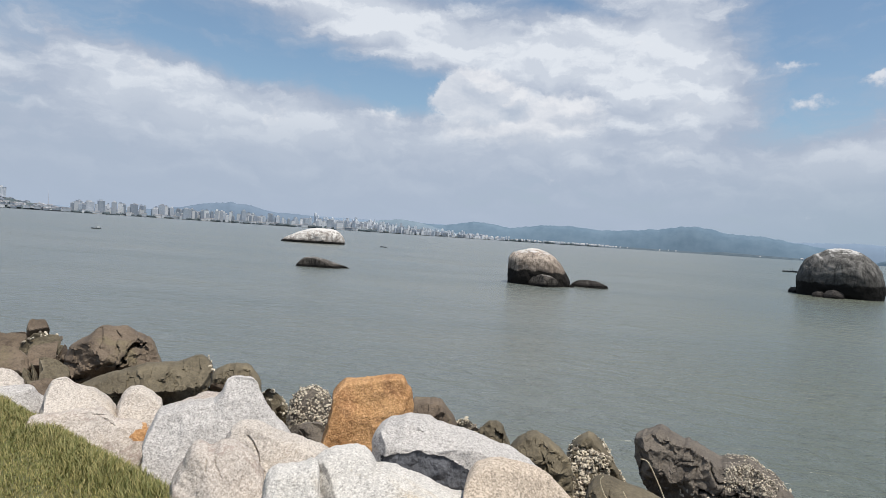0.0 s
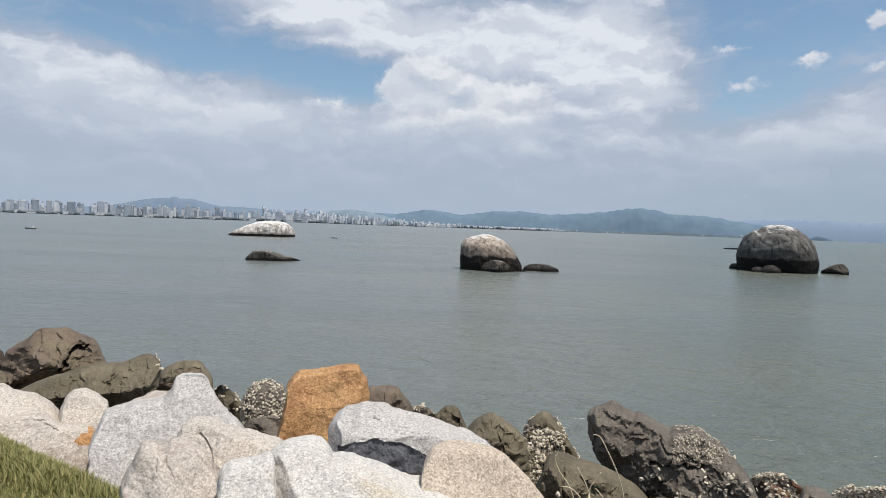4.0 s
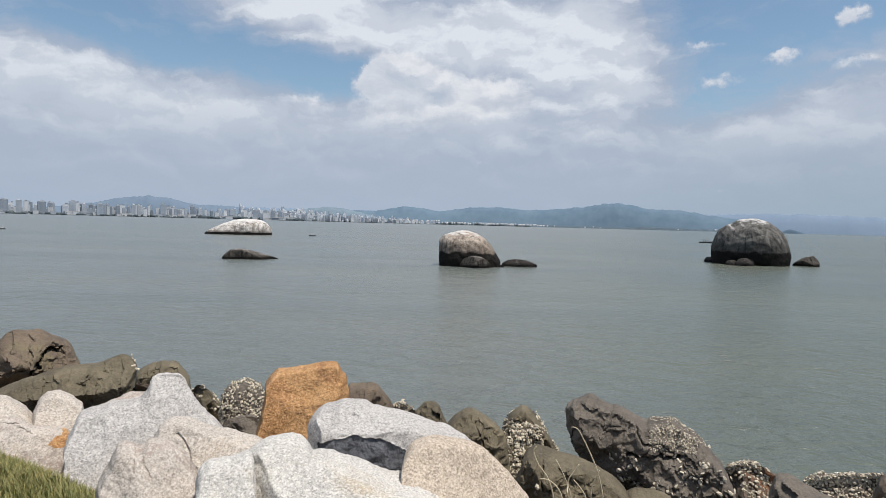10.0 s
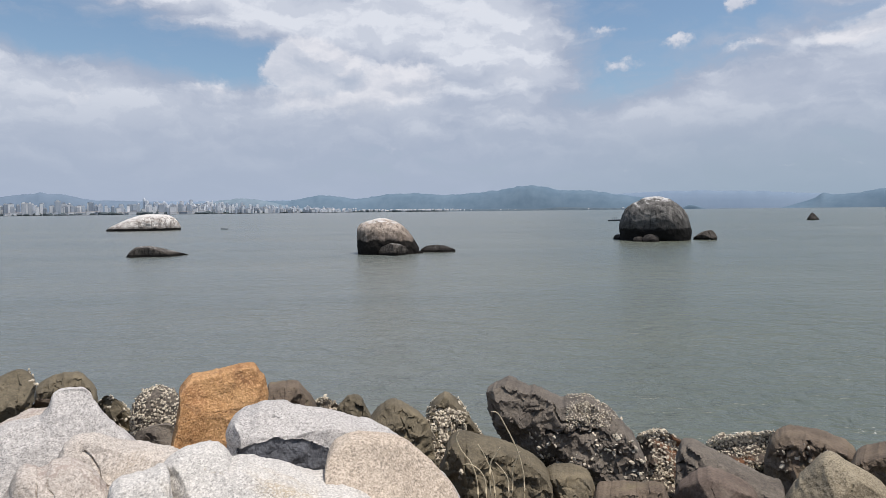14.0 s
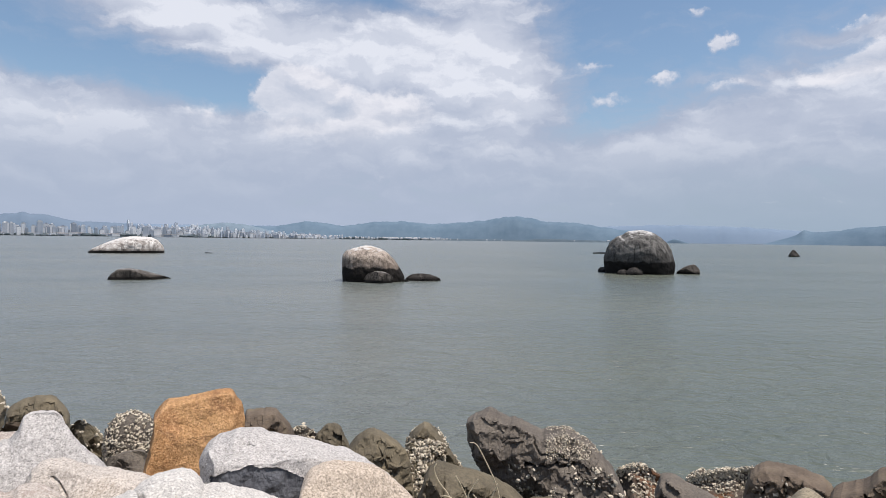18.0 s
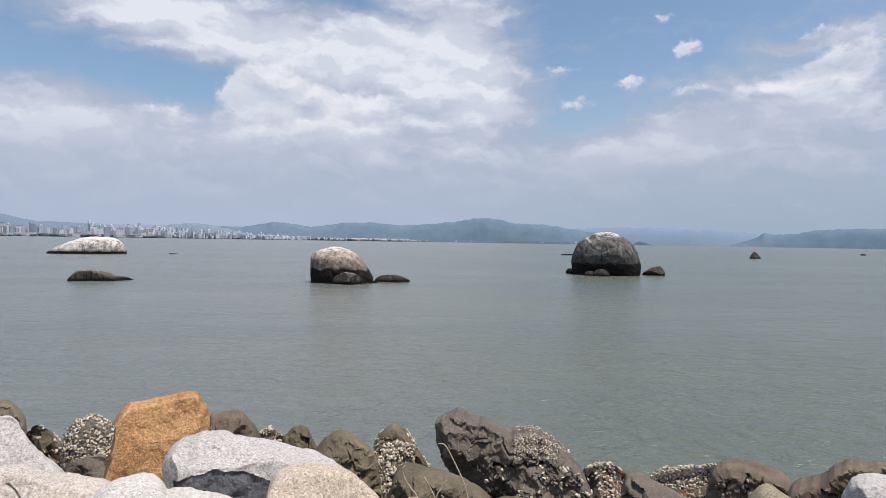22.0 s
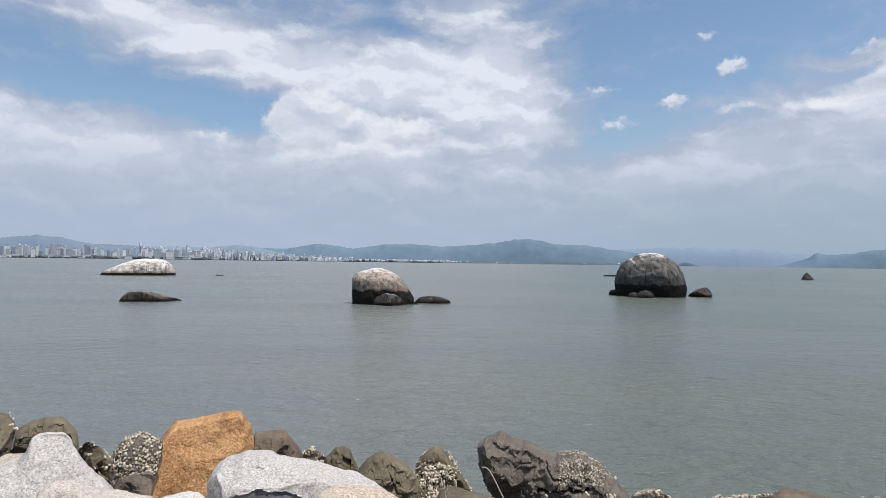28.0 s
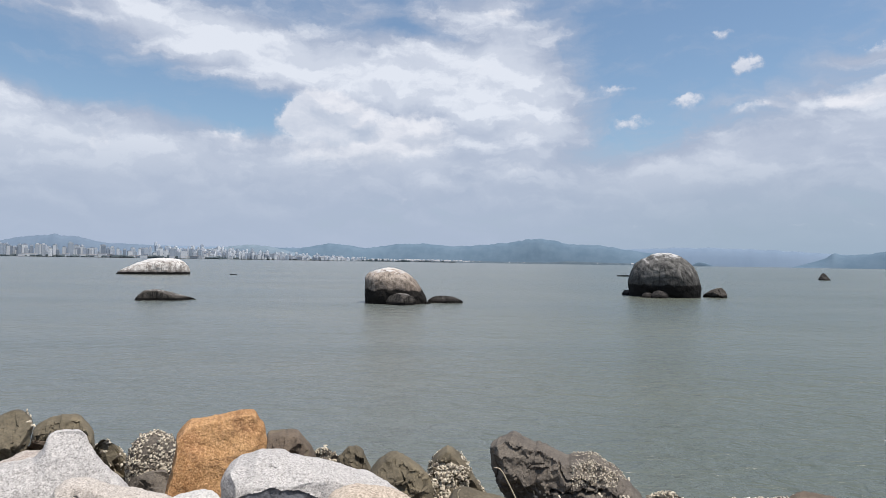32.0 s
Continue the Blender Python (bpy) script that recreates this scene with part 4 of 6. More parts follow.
rock("low_rock", "flat olive-brown rock awash in the bay", -19.12, 51.06, 0.02, 20.4, [(-2.32, -0.04), (-2.02, 0.42), (-1.59, 0.75), (-0.84, 0.85), (-0.09, 0.72), (0.63, 0.5), (1.4, 0.28), (2.31, 0.0), (2.11, -0.82), (-1.91, -0.82)], 2.40, SEA_STONE, 9, level=5, power=2.3, facets=3, rough=0.02, blocky=0.25, cracked=0.3)
rock("low_rock", "brown rounded rock at the foot of a sea boulder", -0.67, 48.51, 0.16, 0.8, [(-1.21, 0.07), (-0.88, 0.52), (-0.2, 0.76), (0.58, 0.65), (1.02, 0.37), (1.12, 0.07), (0.89, -0.76), (-0.97, -0.76)], 1.60, SEA_STONE, 11, power=2.3, facets=3, rough=0.02, blocky=0.25, cracked=0.3)
rock("low_rock", "dark flat rock awash beside a sea boulder", 2.84, 51.43, 0.01, -3.2, [(-1.46, 0.15), (-0.93, 0.49), (-0.12, 0.61), (0.78, 0.47), (1.51, 0.13), (1.22, -0.61), (-1.17, -0.61)], 1.40, FAR_STONE, 12, power=2.3, facets=3, rough=0.02, blocky=0.25, cracked=0.3)
rock("low_rock", "small dark rock just clear of the water", 1.35, 50.00, -0.05, -1.6, [(-0.31, 0.11), (-0.0, 0.25), (0.31, 0.13), (0.25, -0.25), (-0.25, -0.25)], 0.50, FAR_STONE, 13, level=4, power=2.3, facets=3, blocky=0.25, cracked=0.3)
rock("low_rock", "wedge-shaped grey rock beside the huge sea boulder", 32.18, 65.52, 0.13, -26.1, [(-1.33, 0.04), (-0.34, 0.72), (0.52, 0.93), (0.92, 0.57), (1.13, 0.13), (0.88, -0.93), (-1.09, -0.93)], 2.00, SEA_STONE, 14, power=2.5, facets=5, rough=0.03, blocky=0.25, cracked=0.3)
rock("low_rock", "small dark rock beside the huge sea boulder", 23.72, 68.51, -0.00, -19.1, [(-0.53, 0.2), (-0.33, 0.51), (0.21, 0.6), (0.55, 0.2), (0.45, -0.6), (-0.42, -0.6)], 1.20, FAR_STONE, 15, level=4, facets=4, blocky=0.25, cracked=0.3)
rock("low_rock", "small pale-edged rock at the foot of the huge boulder", 24.14, 63.36, -0.03, -20.9, [(-0.66, 0.2), (-0.47, 0.48), (0.12, 0.57), (0.73, 0.22), (0.59, -0.57), (-0.52, -0.57)], 1.40, FAR_STONE, 16, level=4, facets=5, blocky=0.25, cracked=0.3)
rock("low_rock", "small pale-edged rock at the foot of the huge boulder", 25.09, 62.77, 0.08, -21.8, [(-0.86, 0.15), (-0.58, 0.6), (-0.0, 0.68), (0.68, 0.5), (0.84, 0.14), (0.67, -0.68), (-0.69, -0.68)], 1.40, FAR_STONE, 17, level=4, facets=5, blocky=0.25, cracked=0.3)
rock("sea_stack", "small dark pointed rock far out in the bay", 107.55, 160.26, 0.48, -33.9, [(-1.55, -0.69), (-0.93, 0.69), (-0.16, 1.48), (0.66, 0.75), (1.63, -0.57), (1.31, -1.48), (-1.23, -1.48)], 3.00, FAR_STONE, 18, level=4, power=2.2, facets=3, blocky=0.25, cracked=0.3)
rock("sea_stack", "tiny dark rock far out in the bay", 223.86, 255.92, -0.10, -41.2, [(-1.66, 0.06), (-0.63, 0.86), (0.42, 0.9), (1.7, -0.06), (1.36, -0.9), (-1.32, -0.9)], 3.00, FAR_STONE, 19, level=3, power=2.2, facets=3, blocky=0.25, cracked=0.3)
rock("riprap_stone", "flat brown stone at the waterline", -8.09, 8.26, 0.85, 44.5, [(-0.43, 0.35), (-0.24, 0.51), (0.11, 0.55), (0.28, 0.55), (0.36, 0.4), (0.26, 0.27), (0.28, -0.55), (-0.35, -0.55)], 1.40, BROWN, 37, facets=2, rough=0.02, blocky=0.9, planes=((0.15, 1.25, 0, 0.12), (-0.15, -0.7, 0, -0.36)), group='riprap stones on the bank')
rock("riprap_stone", "small square brown stone on top of others", -7.56, 8.34, 1.27, 42.1, [(-0.15, 0.17), (-0.13, 0.33), (-0.06, 0.37), (0.08, 0.36), (0.15, 0.23), (0.14, 0.14), (0.12, -0.37), (-0.12, -0.37)], 0.50, BROWN, 38, facets=2, rough=0.02, blocky=0.9, planes=((-0.2, 1.25, 0, 0.12), (0.2, -0.7, 0, -0.36)), group='riprap stones on the bank')
rock("riprap_stone", "brown stone with patches of oyster shell", -7.11, 7.94, 0.92, 41.8, [(-0.31, 0.44), (-0.22, 0.57), (0.02, 0.62), (0.21, 0.55), (0.28, 0.42), (0.17, 0.32), (0.22, -0.62), (-0.25, -0.62)], 0.90, OLIVE, 39, shells=((80, 0.035, -9, 9, 0.1, 9),), facets=2, rough=0.02, blocky=0.9, planes=((0.2, 1.25, 0, 0.12), (-0.2, -0.7, 0, -0.36)), group='riprap stones on the bank')
rock("riprap_stone", "brown angular stone among the riprap", -6.27, 7.09, 1.06, 41.4, [(-0.25, 0.35), (-0.19, 0.49), (0.08, 0.56), (0.2, 0.5), (0.23, 0.33), (0.04, 0.25), (0.18, -0.56), (-0.2, -0.56)], 0.90, BROWN, 40, facets=2, rough=0.02, blocky=0.9, planes=((-0.25, 1.25, 0, 0.12), (0.25, -0.7, 0, -0.36)), group='riprap stones on the bank')
rock("riprap_stone", "reddish brown stone among the riprap", -6.33, 6.48, 1.08, 44.3, [(-0.29, 0.34), (-0.19, 0.53), (-0.03, 0.58), (0.13, 0.56), (0.26, 0.43), (0.26, 0.24), (0.21, -0.58), (-0.23, -0.58)], 1.00, BROWN, 41, facets=2, rough=0.02, blocky=0.9, planes=((0.2, 1.25, 0, 0.12), (-0.2, -0.7, 0, -0.36)), group='riprap stones on the bank')
rock("riprap_stone", "brown angular stone among the riprap", -5.48, 6.18, 1.13, 41.4, [(-0.23, 0.32), (-0.19, 0.46), (-0.05, 0.53), (0.11, 0.48), (0.23, 0.38), (0.22, 0.19), (-0.11, 0.18), (0.19, -0.53), (-0.18, -0.53)], 0.90, OLIVE, 42, facets=2, rough=0.02, blocky=0.9, planes=((-0.15, 1.25, 0, 0.12), (0.15, -0.7, 0, -0.36)), group='riprap stones on the bank')
rock("riprap_stone", "small brown stone wedged between others", -5.01, 5.66, 1.18, 41.4, [(-0.2, 0.3), (-0.11, 0.38), (0.06, 0.38), (0.19, 0.28), (0.14, 0.19), (0.15, -0.38), (-0.16, -0.38)], 0.70, BROWN, 43, facets=2, rough=0.02, blocky=0.9, planes=((0.25, 1.25, 0, 0.12), (-0.25, -0.7, 0, -0.36)), group='riprap stones on the bank')
rock("oyster_stone", "round stone crusted with oysters", -2.68, 6.93, 0.89, 21.0, [(-0.25, 0.2), (-0.24, 0.36), (-0.18, 0.49), (-0.08, 0.57), (0.06, 0.59), (0.18, 0.53), (0.24, 0.4), (0.24, 0.14), (0.1, 0.05), (0.19, -0.59), (-0.2, -0.59)], 0.60, SLATE, 44, shells=((3600, 0.014, -9, 9, -0.1, 9),), facets=0, rough=0.025, power=2.2, blocky=0.3, group='riprap stones on the bank')
rock("riprap_stone", "brown stone with shells at the waterline", -3.26, 7.22, 0.77, 24.2, [(-0.22, 0.26), (-0.15, 0.46), (-0.06, 0.57), (0.06, 0.49), (0.17, 0.34), (0.21, 0.13), (0.17, -0.57), (-0.17, -0.57)], 0.80, OLIVE, 45, shells=((320, 0.02, -9, 9, -0.1, 9),), facets=5, rough=0.02, blocky=1.1, group='riprap stones on the bank')
rock("riprap_stone", "flat grey-brown stone in a gap", -2.38, 6.18, 0.93, 20.9, [(-0.22, 0.23), (-0.17, 0.33), (0.11, 0.33), (0.19, 0.26), (0.19, 0.05), (0.15, -0.33), (-0.18, -0.33)], 0.70, SLATE, 46, facets=5, rough=0.02, blocky=1.1, group='riprap stones on the bank')
rock("oyster_stone", "small stone crusted with oysters", -0.98, 7.76, 0.57, 7.0, [(-0.2, 0.26), (-0.13, 0.43), (-0.01, 0.47), (0.13, 0.4), (0.2, 0.27), (0.16, -0.47), (-0.16, -0.47)], 0.60, SLATE, 48, shells=((900, 0.02, -9, 9, 0.0, 9),), facets=5, rough=0.02, blocky=1.1, group='riprap stones on the bank')
rock("oyster_stone", "low stone crusted with oysters and mussels", 2.96, 7.01, 0.32, -22.4, [(-0.36, -0.12), (-0.27, 0.4), (-0.13, 0.42), (0.03, 0.4), (0.27, 0.34), (0.33, 0.14), (0.3, -0.12), (0.26, -0.42), (-0.29, -0.42)], 0.90, WEEDY, 54, shells=((3600, 0.017, -9, 9, -0.2, 9),), facets=5, rough=0.02, blocky=1.1, group='riprap stones on the bank')
rock("oyster_stone", "long low stone crusted with oysters and rusty weed", 4.08, 7.24, 0.24, -29.1, [(-0.45, 0.05), (-0.41, 0.2), (-0.22, 0.29), (0.01, 0.34), (0.32, 0.44), (0.44, 0.33), (0.38, -0.05), (0.35, -0.44), (-0.36, -0.44)], 1.00, WEEDY, 56, shells=((4000, 0.017, -9, 9, 0.0, 9),), facets=5, rough=0.02, blocky=1.1, group='riprap stones on the bank')
rock("riprap_stone", "flat pinkish stone wedged behind pale granite", -3.33, 5.73, 1.25, 30.0, [(-0.34, 0.15), (-0.3, 0.27), (-0.13, 0.3), (0.03, 0.34), (0.16, 0.35), (0.28, 0.29), (0.33, 0.11), (0.27, -0.35), (-0.27, -0.35)], 0.80, VEINED, 61, facets=3, rough=0.025, blocky=0.6, group='riprap stones on the bank')
rock("riprap_stone", "small reddish brown stone in a gap", -3.54, 6.41, 1.03, 28.8, [(-0.17, 0.32), (-0.14, 0.45), (-0.05, 0.53), (0.08, 0.51), (0.16, 0.38), (0.15, 0.23), (0.13, -0.53), (-0.13, -0.53)], 0.60, BROWN, 62, facets=5, rough=0.02, blocky=1.1, group='riprap stones on the bank')
rock("riprap_stone", "brown stone behind pale granite", -3.99, 6.50, 0.92, 31.4, [(-0.26, 0.3), (-0.18, 0.47), (0.01, 0.52), (0.17, 0.47), (0.26, 0.28), (0.21, -0.52), (-0.21, -0.52)], 0.90, OLIVE, 63, facets=5, rough=0.02, blocky=1.1, group='riprap stones on the bank')
# stones of the bank, quarried blocks and weathered basalt
slab_rock("riprap_stone", "tall peaked light grey granite stone", -2.53, 4.69, 1.74, 27.9, [(-0.557, -0.384), (-0.568, -0.235), (-0.554, -0.089), (-0.518, 0.021), (-0.478, 0.076), (-0.42, 0.095), (-0.338, 0.109), (-0.26, 0.131), (-0.172, 0.136), (-0.107, 0.152), (-0.056, 0.187), (-0.021, 0.236), (-0.002, 0.292), (0.049, 0.323), (0.117, 0.327), (0.178, 0.314), (0.223, 0.266), (0.29, 0.144), (0.4, -0.002), (0.521, -0.156), (0.628, -0.386), (0.459, -0.826), (-0.418, -0.682)], 0.62, GREY, 21, planes=((-0.074, 0.016, -0.24, 0.04, 0.72), (0.297, 0.073, -0.12, 0.35, 0.7),), edge=0.017)
slab_rock("riprap_stone", "long pale granite stone with a ridged top", -1.81, 4.26, 1.69, 22.0, [(-0.502, -0.018), (-0.447, 0.085), (-0.399, 0.155), (-0.357, 0.202), (-0.319, 0.218), (-0.251, 0.213), (-0.169, 0.188), (-0.085, 0.146), (-0.004, 0.116), (0.078, 0.098), (0.165, 0.067), (0.261, 0.035), (0.418, -0.06), (0.501, -0.315), (0.348, -0.629), (-0.43, -0.529)], 0.6, PALE, 222, planes=((0.018, 0.045, -0.2, 0.03, 0.85), (-0.387, 0.128, -0.12, -0.6, 0.7),), cracks=(([(-0.263, 0.148), (-0.219, 0.116), (-0.192, 0.067), (-0.169, 0.016), (-0.142, -0.029)], 0.009, 0.03),), edge=0.017)
slab_rock("riprap_stone", "pale stone with brown veins beside the lawn", -2.04, 3.65, 1.75, 28.9, [(-0.268, -0.144), (-0.234, -0.048), (-0.193, 0.02), (-0.155, 0.109), (-0.131, 0.154), (-0.102, 0.177), (-0.06, 0.165), (-0.014, 0.142), (0.011, 0.146), (0.038, 0.163), (0.082, 0.168), (0.125, 0.159), (0.176, 0.132), (0.225, 0.091), (0.27, 0.031), (0.307, -0.052), (0.308, -0.202), (0.311, -0.49), (-0.12, -0.442), (-0.254, -0.281)], 0.6, VEINED, 123, planes=((0.149, 0.03, -0.18, 0.2, 0.9), (-0.102, 0.063, -0.17, -0.4, 0.6),), cracks=(([(-0.052, 0.184), (-0.031, 0.135), (-0.041, 0.061)], 0.01, 0.02), ([(0.035, 0.177), (0.023, 0.101), (0.047, 0.022)], 0.008, 0.015),), edge=0.021)
slab_rock("riprap_stone", "low white granite stone by the lawn", -1.47, 3.48, 1.79, 22.7, [(-0.149, -0.007), (-0.134, 0.049), (-0.111, 0.079), (-0.075, 0.098), (-0.024, 0.106), (0.036, 0.11), (0.091, 0.118), (0.122, 0.138), (0.159, 0.124), (0.18, -0.043), (0.197, -0.412), (-0.128, -0.366)], 0.5, WHITE, 25, planes=((0.004, 0.052, -0.15, -0.05, 0.9),), edge=0.017)
slab_rock("riprap_stone", "large white granite stone with ochre stains", -0.87, 3.87, 1.73, 11.7, [(-0.603, -0.073), (-0.598, 0.06), (-0.572, 0.126), (-0.522, 0.16), (-0.462, 0.19), (-0.391, 0.206), (-0.31, 0.211), (-0.256, 0.203), (-0.225, 0.178), (-0.2, 0.135), (-0.182, 0.102), (-0.103, 0.093), (-0.03, 0.077), (0.04, 0.057), (0.11, 0.038), (0.192, 0.003), (0.267, -0.035), (0.339, -0.059), (0.428, -0.065), (0.505, -0.093), (0.581, -0.118), (0.644, -0.156), (0.664, -0.223), (0.709, -0.521), (-0.557, -0.499)], 0.9, WHITE, 24, planes=((0.053, 0.031, -0.3, 0.06, 1.3), (-0.5, 0.04, -0.2, -1.1, 0.4),), edge=0.021)
slab_rock("riprap_stone", "big grey granite stone with a dark broken hollow", -0.49, 4.69, 1.68, 5.3, [(-0.805, -0.157), (-0.804, 0.005), (-0.792, 0.078), (-0.777, 0.125), (-0.748, 0.177), (-0.703, 0.216), (-0.632, 0.234), (-0.536, 0.245), (-0.448, 0.255), (-0.389, 0.247), (-0.326, 0.223), (-0.241, 0.195), (-0.148, 0.179), (-0.029, 0.147), (0.082, 0.106), (0.167, 0.086), (0.253, 0.054), (0.339, 0.008), (0.443, -0.068), (0.534, -0.131), (0.657, -0.246), (0.834, -0.434), (0.971, -0.693), (-0.731, -0.802)], 1.0, [GREY, DARKFACE], 26, planes=((-0.393, 0.19, -0.2, 0.12, 2.2), (-0.296, 0.024, -0.36, 0.1, 0.35), (-0.699, 0.089, -0.28, -1.7, 0.25),), cracks=(([(-0.543, 0.201), (-0.51, 0.211), (-0.457, 0.208), (-0.418, 0.195)], 0.018, 0.025),), patch=([(-0.685, 0.056), (-0.588, 0.095), (-0.52, 0.108), (-0.455, 0.122), (-0.405, 0.124), (-0.338, 0.102), (-0.256, 0.083), (-0.181, 0.057), (-0.118, 0.031), (-0.063, 0.023), (-0.069, -0.019), (-0.076, -0.047), (-0.024, -0.073), (-0.066, -0.093), (-0.091, -0.172), (-0.209, -0.186), (-0.364, -0.131), (-0.556, -0.093), (-0.684, -0.086)], 0.012), edge=0.017)
slab_rock("riprap_stone", "warm grey granite stone leaning in front", -0.13, 4.16, 1.66, 1.1, [(-0.409, -0.121), (-0.387, -0.062), (-0.378, 0.015), (-0.386, 0.06), (-0.365, 0.118), (-0.325, 0.158), (-0.265, 0.183), (-0.176, 0.198), (-0.082, 0.195), (0.012, 0.176), (0.102, 0.138), (0.186, 0.089), (0.251, 0.031), (0.316, -0.035), (0.385, -0.111), (0.455, -0.195), (0.562, -0.418), (-0.316, -0.5)], 0.6, TAN, 27, planes=((0.01, 0.064, -0.18, 0.2, 0.9), (0.304, -0.112, -0.12, 0.8, 0.9),), edge=0.017)
slab_rock("riprap_stone", "pale rounded granite stone behind the lawn edge", -3.55, 5.1, 1.59, 34.7, [(-0.211, -0.029), (-0.185, 0.079), (-0.14, 0.146), (-0.08, 0.189), (-0.013, 0.196), (0.048, 0.164), (0.11, 0.121), (0.163, 0.072), (0.186, -0.011), (0.178, -0.128), (0.109, -0.403), (-0.095, -0.387)], 0.6, PALE, 28, planes=((-0.025, 0.06, -0.18, 0.1, 0.8),), edge=0.025)
slab_rock("riprap_stone", "wide pale stone with an ochre patch at the lawn", -3.52, 4.58, 1.53, 37.4, [(-0.548, 0.102), (-0.486, 0.167), (-0.389, 0.169), (-0.284, 0.17), (-0.138, 0.192), (0.001, 0.192), (0.048, 0.133), (0.116, 0.082), (0.211, 0.08), (0.326, 0.052), (0.367, -0.079), (0.346, -0.337), (0.222, -0.558), (-0.228, -0.364), (-0.504, -0.068)], 0.7, [VEINED, OCHRE], 129, planes=((-0.131, 0.136, -0.12, 0.0, 1.4), (-0.047, 0.011, -0.17, 0.1, 0.9), (0.273, -0.02, -0.16, 0.35, 0.7),), cracks=(([(-0.25, 0.161), (-0.097, 0.174), (0.023, 0.147), (0.087, 0.08), (0.168, 0.08), (0.241, 0.107)], 0.01, 0.025), ([(0.005, 0.123), (0.087, 0.076)], 0.012, 0.03),), patch=([(0.167, 0.002), (0.222, 0.05), (0.296, 0.069), (0.331, 0.02), (0.298, -0.028), (0.216, -0.035)], 0.0), edge=0.017)
slab_rock("riprap_stone", "cream-coloured flat stone by the lawn", -4.08, 4.92, 1.66, 39.3, [(-0.249, -0.129), (-0.232, 0.04), (-0.206, 0.112), (-0.167, 0.158), (-0.114, 0.18), (-0.059, 0.177), (0.002, 0.134), (0.081, 0.095), (0.17, 0.064), (0.23, 0.01), (0.304, -0.041), (0.339, -0.11), (0.32, -0.353), (-0.154, -0.406)], 0.7, PALE, 30, planes=((-0.004, 0.052, -0.2, 0.05, 1.6),), edge=0.021)
slab_rock("riprap_stone", "pale grey low stone at the lawn edge", -4.68, 4.95, 1.55, 43.4, [(-0.245, 0.058), (-0.188, 0.128), (-0.128, 0.143), (-0.041, 0.147), (0.055, 0.145), (0.121, 0.109), (0.163, 0.049), (0.306, -0.026), (0.365, -0.126), (0.278, -0.379), (-0.193, -0.221)], 0.8, GREY, 31, planes=((0, 0.092, -0.12, 0.05, 1.6), (0.261, -0.063, -0.1, 0.5, 0.8),), edge=0.021)
slab_rock("riprap_stone", "cream-coloured stone at the lawn edge", -5.15, 5.2, 1.59, 44.7, [(-0.139, -0.023), (-0.123, 0.114), (-0.039, 0.156), (0.035, 0.162), (0.098, 0.147), (0.167, 0.104), (0.215, 0.041), (0.233, -0.054), (0.181, -0.323), (-0.085, -0.294)], 0.8, PALE, 32, planes=((0.051, 0.103, -0.15, 0.05, 1.5),), edge=0.025)
slab_rock("riprap_stone", "tall ochre-orange weathered stone", -1.7, 5.88, 1.6, 15.8, [(-0.426, -0.404), (-0.402, -0.282), (-0.374, -0.111), (-0.35, 0.048), (-0.326, 0.176), (-0.291, 0.234), (-0.225, 0.27), (-0.086, 0.283), (0.049, 0.307), (0.175, 0.326), (0.26, 0.335), (0.319, 0.312), (0.368, 0.257), (0.412, 0.19), (0.435, 0.113), (0.432, 0.014), (0.396, -0.095), (0.347, -0.357), (0.303, -0.853), (-0.328, -0.814)], 0.75, OCHRE, 33, planes=((-0.027, 0.028, -0.25, 0.08, 0.35), (0.347, 0.07, -0.16, 1.3, 0.3), (0.044, 0.299, -0.2, 0.1, 2.2),), cracks=(([(-0.076, -0.036), (-0.016, -0.02), (0.049, -0.028), (0.104, -0.003)], 0.006, 0.012),), edge=0.025)
slab_rock("riprap_stone", "olive-brown stone near the waterline", -3.99, 7.68, 1.25, 27.2, [(-0.343, -0.163), (-0.313, 0.047), (-0.275, 0.115), (-0.218, 0.16), (-0.129, 0.197), (0.013, 0.21), (0.117, 0.203), (0.197, 0.155), (0.264, 0.063), (0.312, -0.042), (0.335, -0.438), (-0.316, -0.519)], 0.8, OLIVE, 36, planes=((0.001, 0.14, -0.2, 0.05, 1.6), (-0.06, 0.029, -0.3, 0.1, 0.2),), edge=0.035)
slab_rock("riprap_stone", "large angular brown stone with a deep shadowed cleft", -5.5, 7.1, 1.57, 37.0, [(-0.422, -0.187), (-0.386, 0.048), (-0.305, 0.123), (-0.205, 0.177), (-0.128, 0.226), (-0.076, 0.296), (0.003, 0.323), (0.123, 0.309), (0.256, 0.322), (0.363, 0.249), (0.451, 0.198), (0.545, 0.16), (0.596, 0.064), (0.622, -0.047), (0.667, -0.129), (0.682, -0.299), (0.335, -0.72), (-0.17, -0.688), (-0.349, -0.468)], 1.3, BROWN, 34, planes=((0.127, 0.256, -0.2, 0.02, 1.9), (-0.043, 0.098, -0.45, -0.1, 0.55), (-0.061, -0.143, -0.42, 0.0, -1.1), (0.449, 0.059, -0.3, 0.55, 0.5), (-0.341, -0.01, -0.2, -1.0, 0.3),), cracks=(([(0.164, -0.109), (0.238, -0.004), (0.265, 0.08), (0.351, 0.108), (0.439, 0.137)], 0.026, 0.2),), edge=0.025)
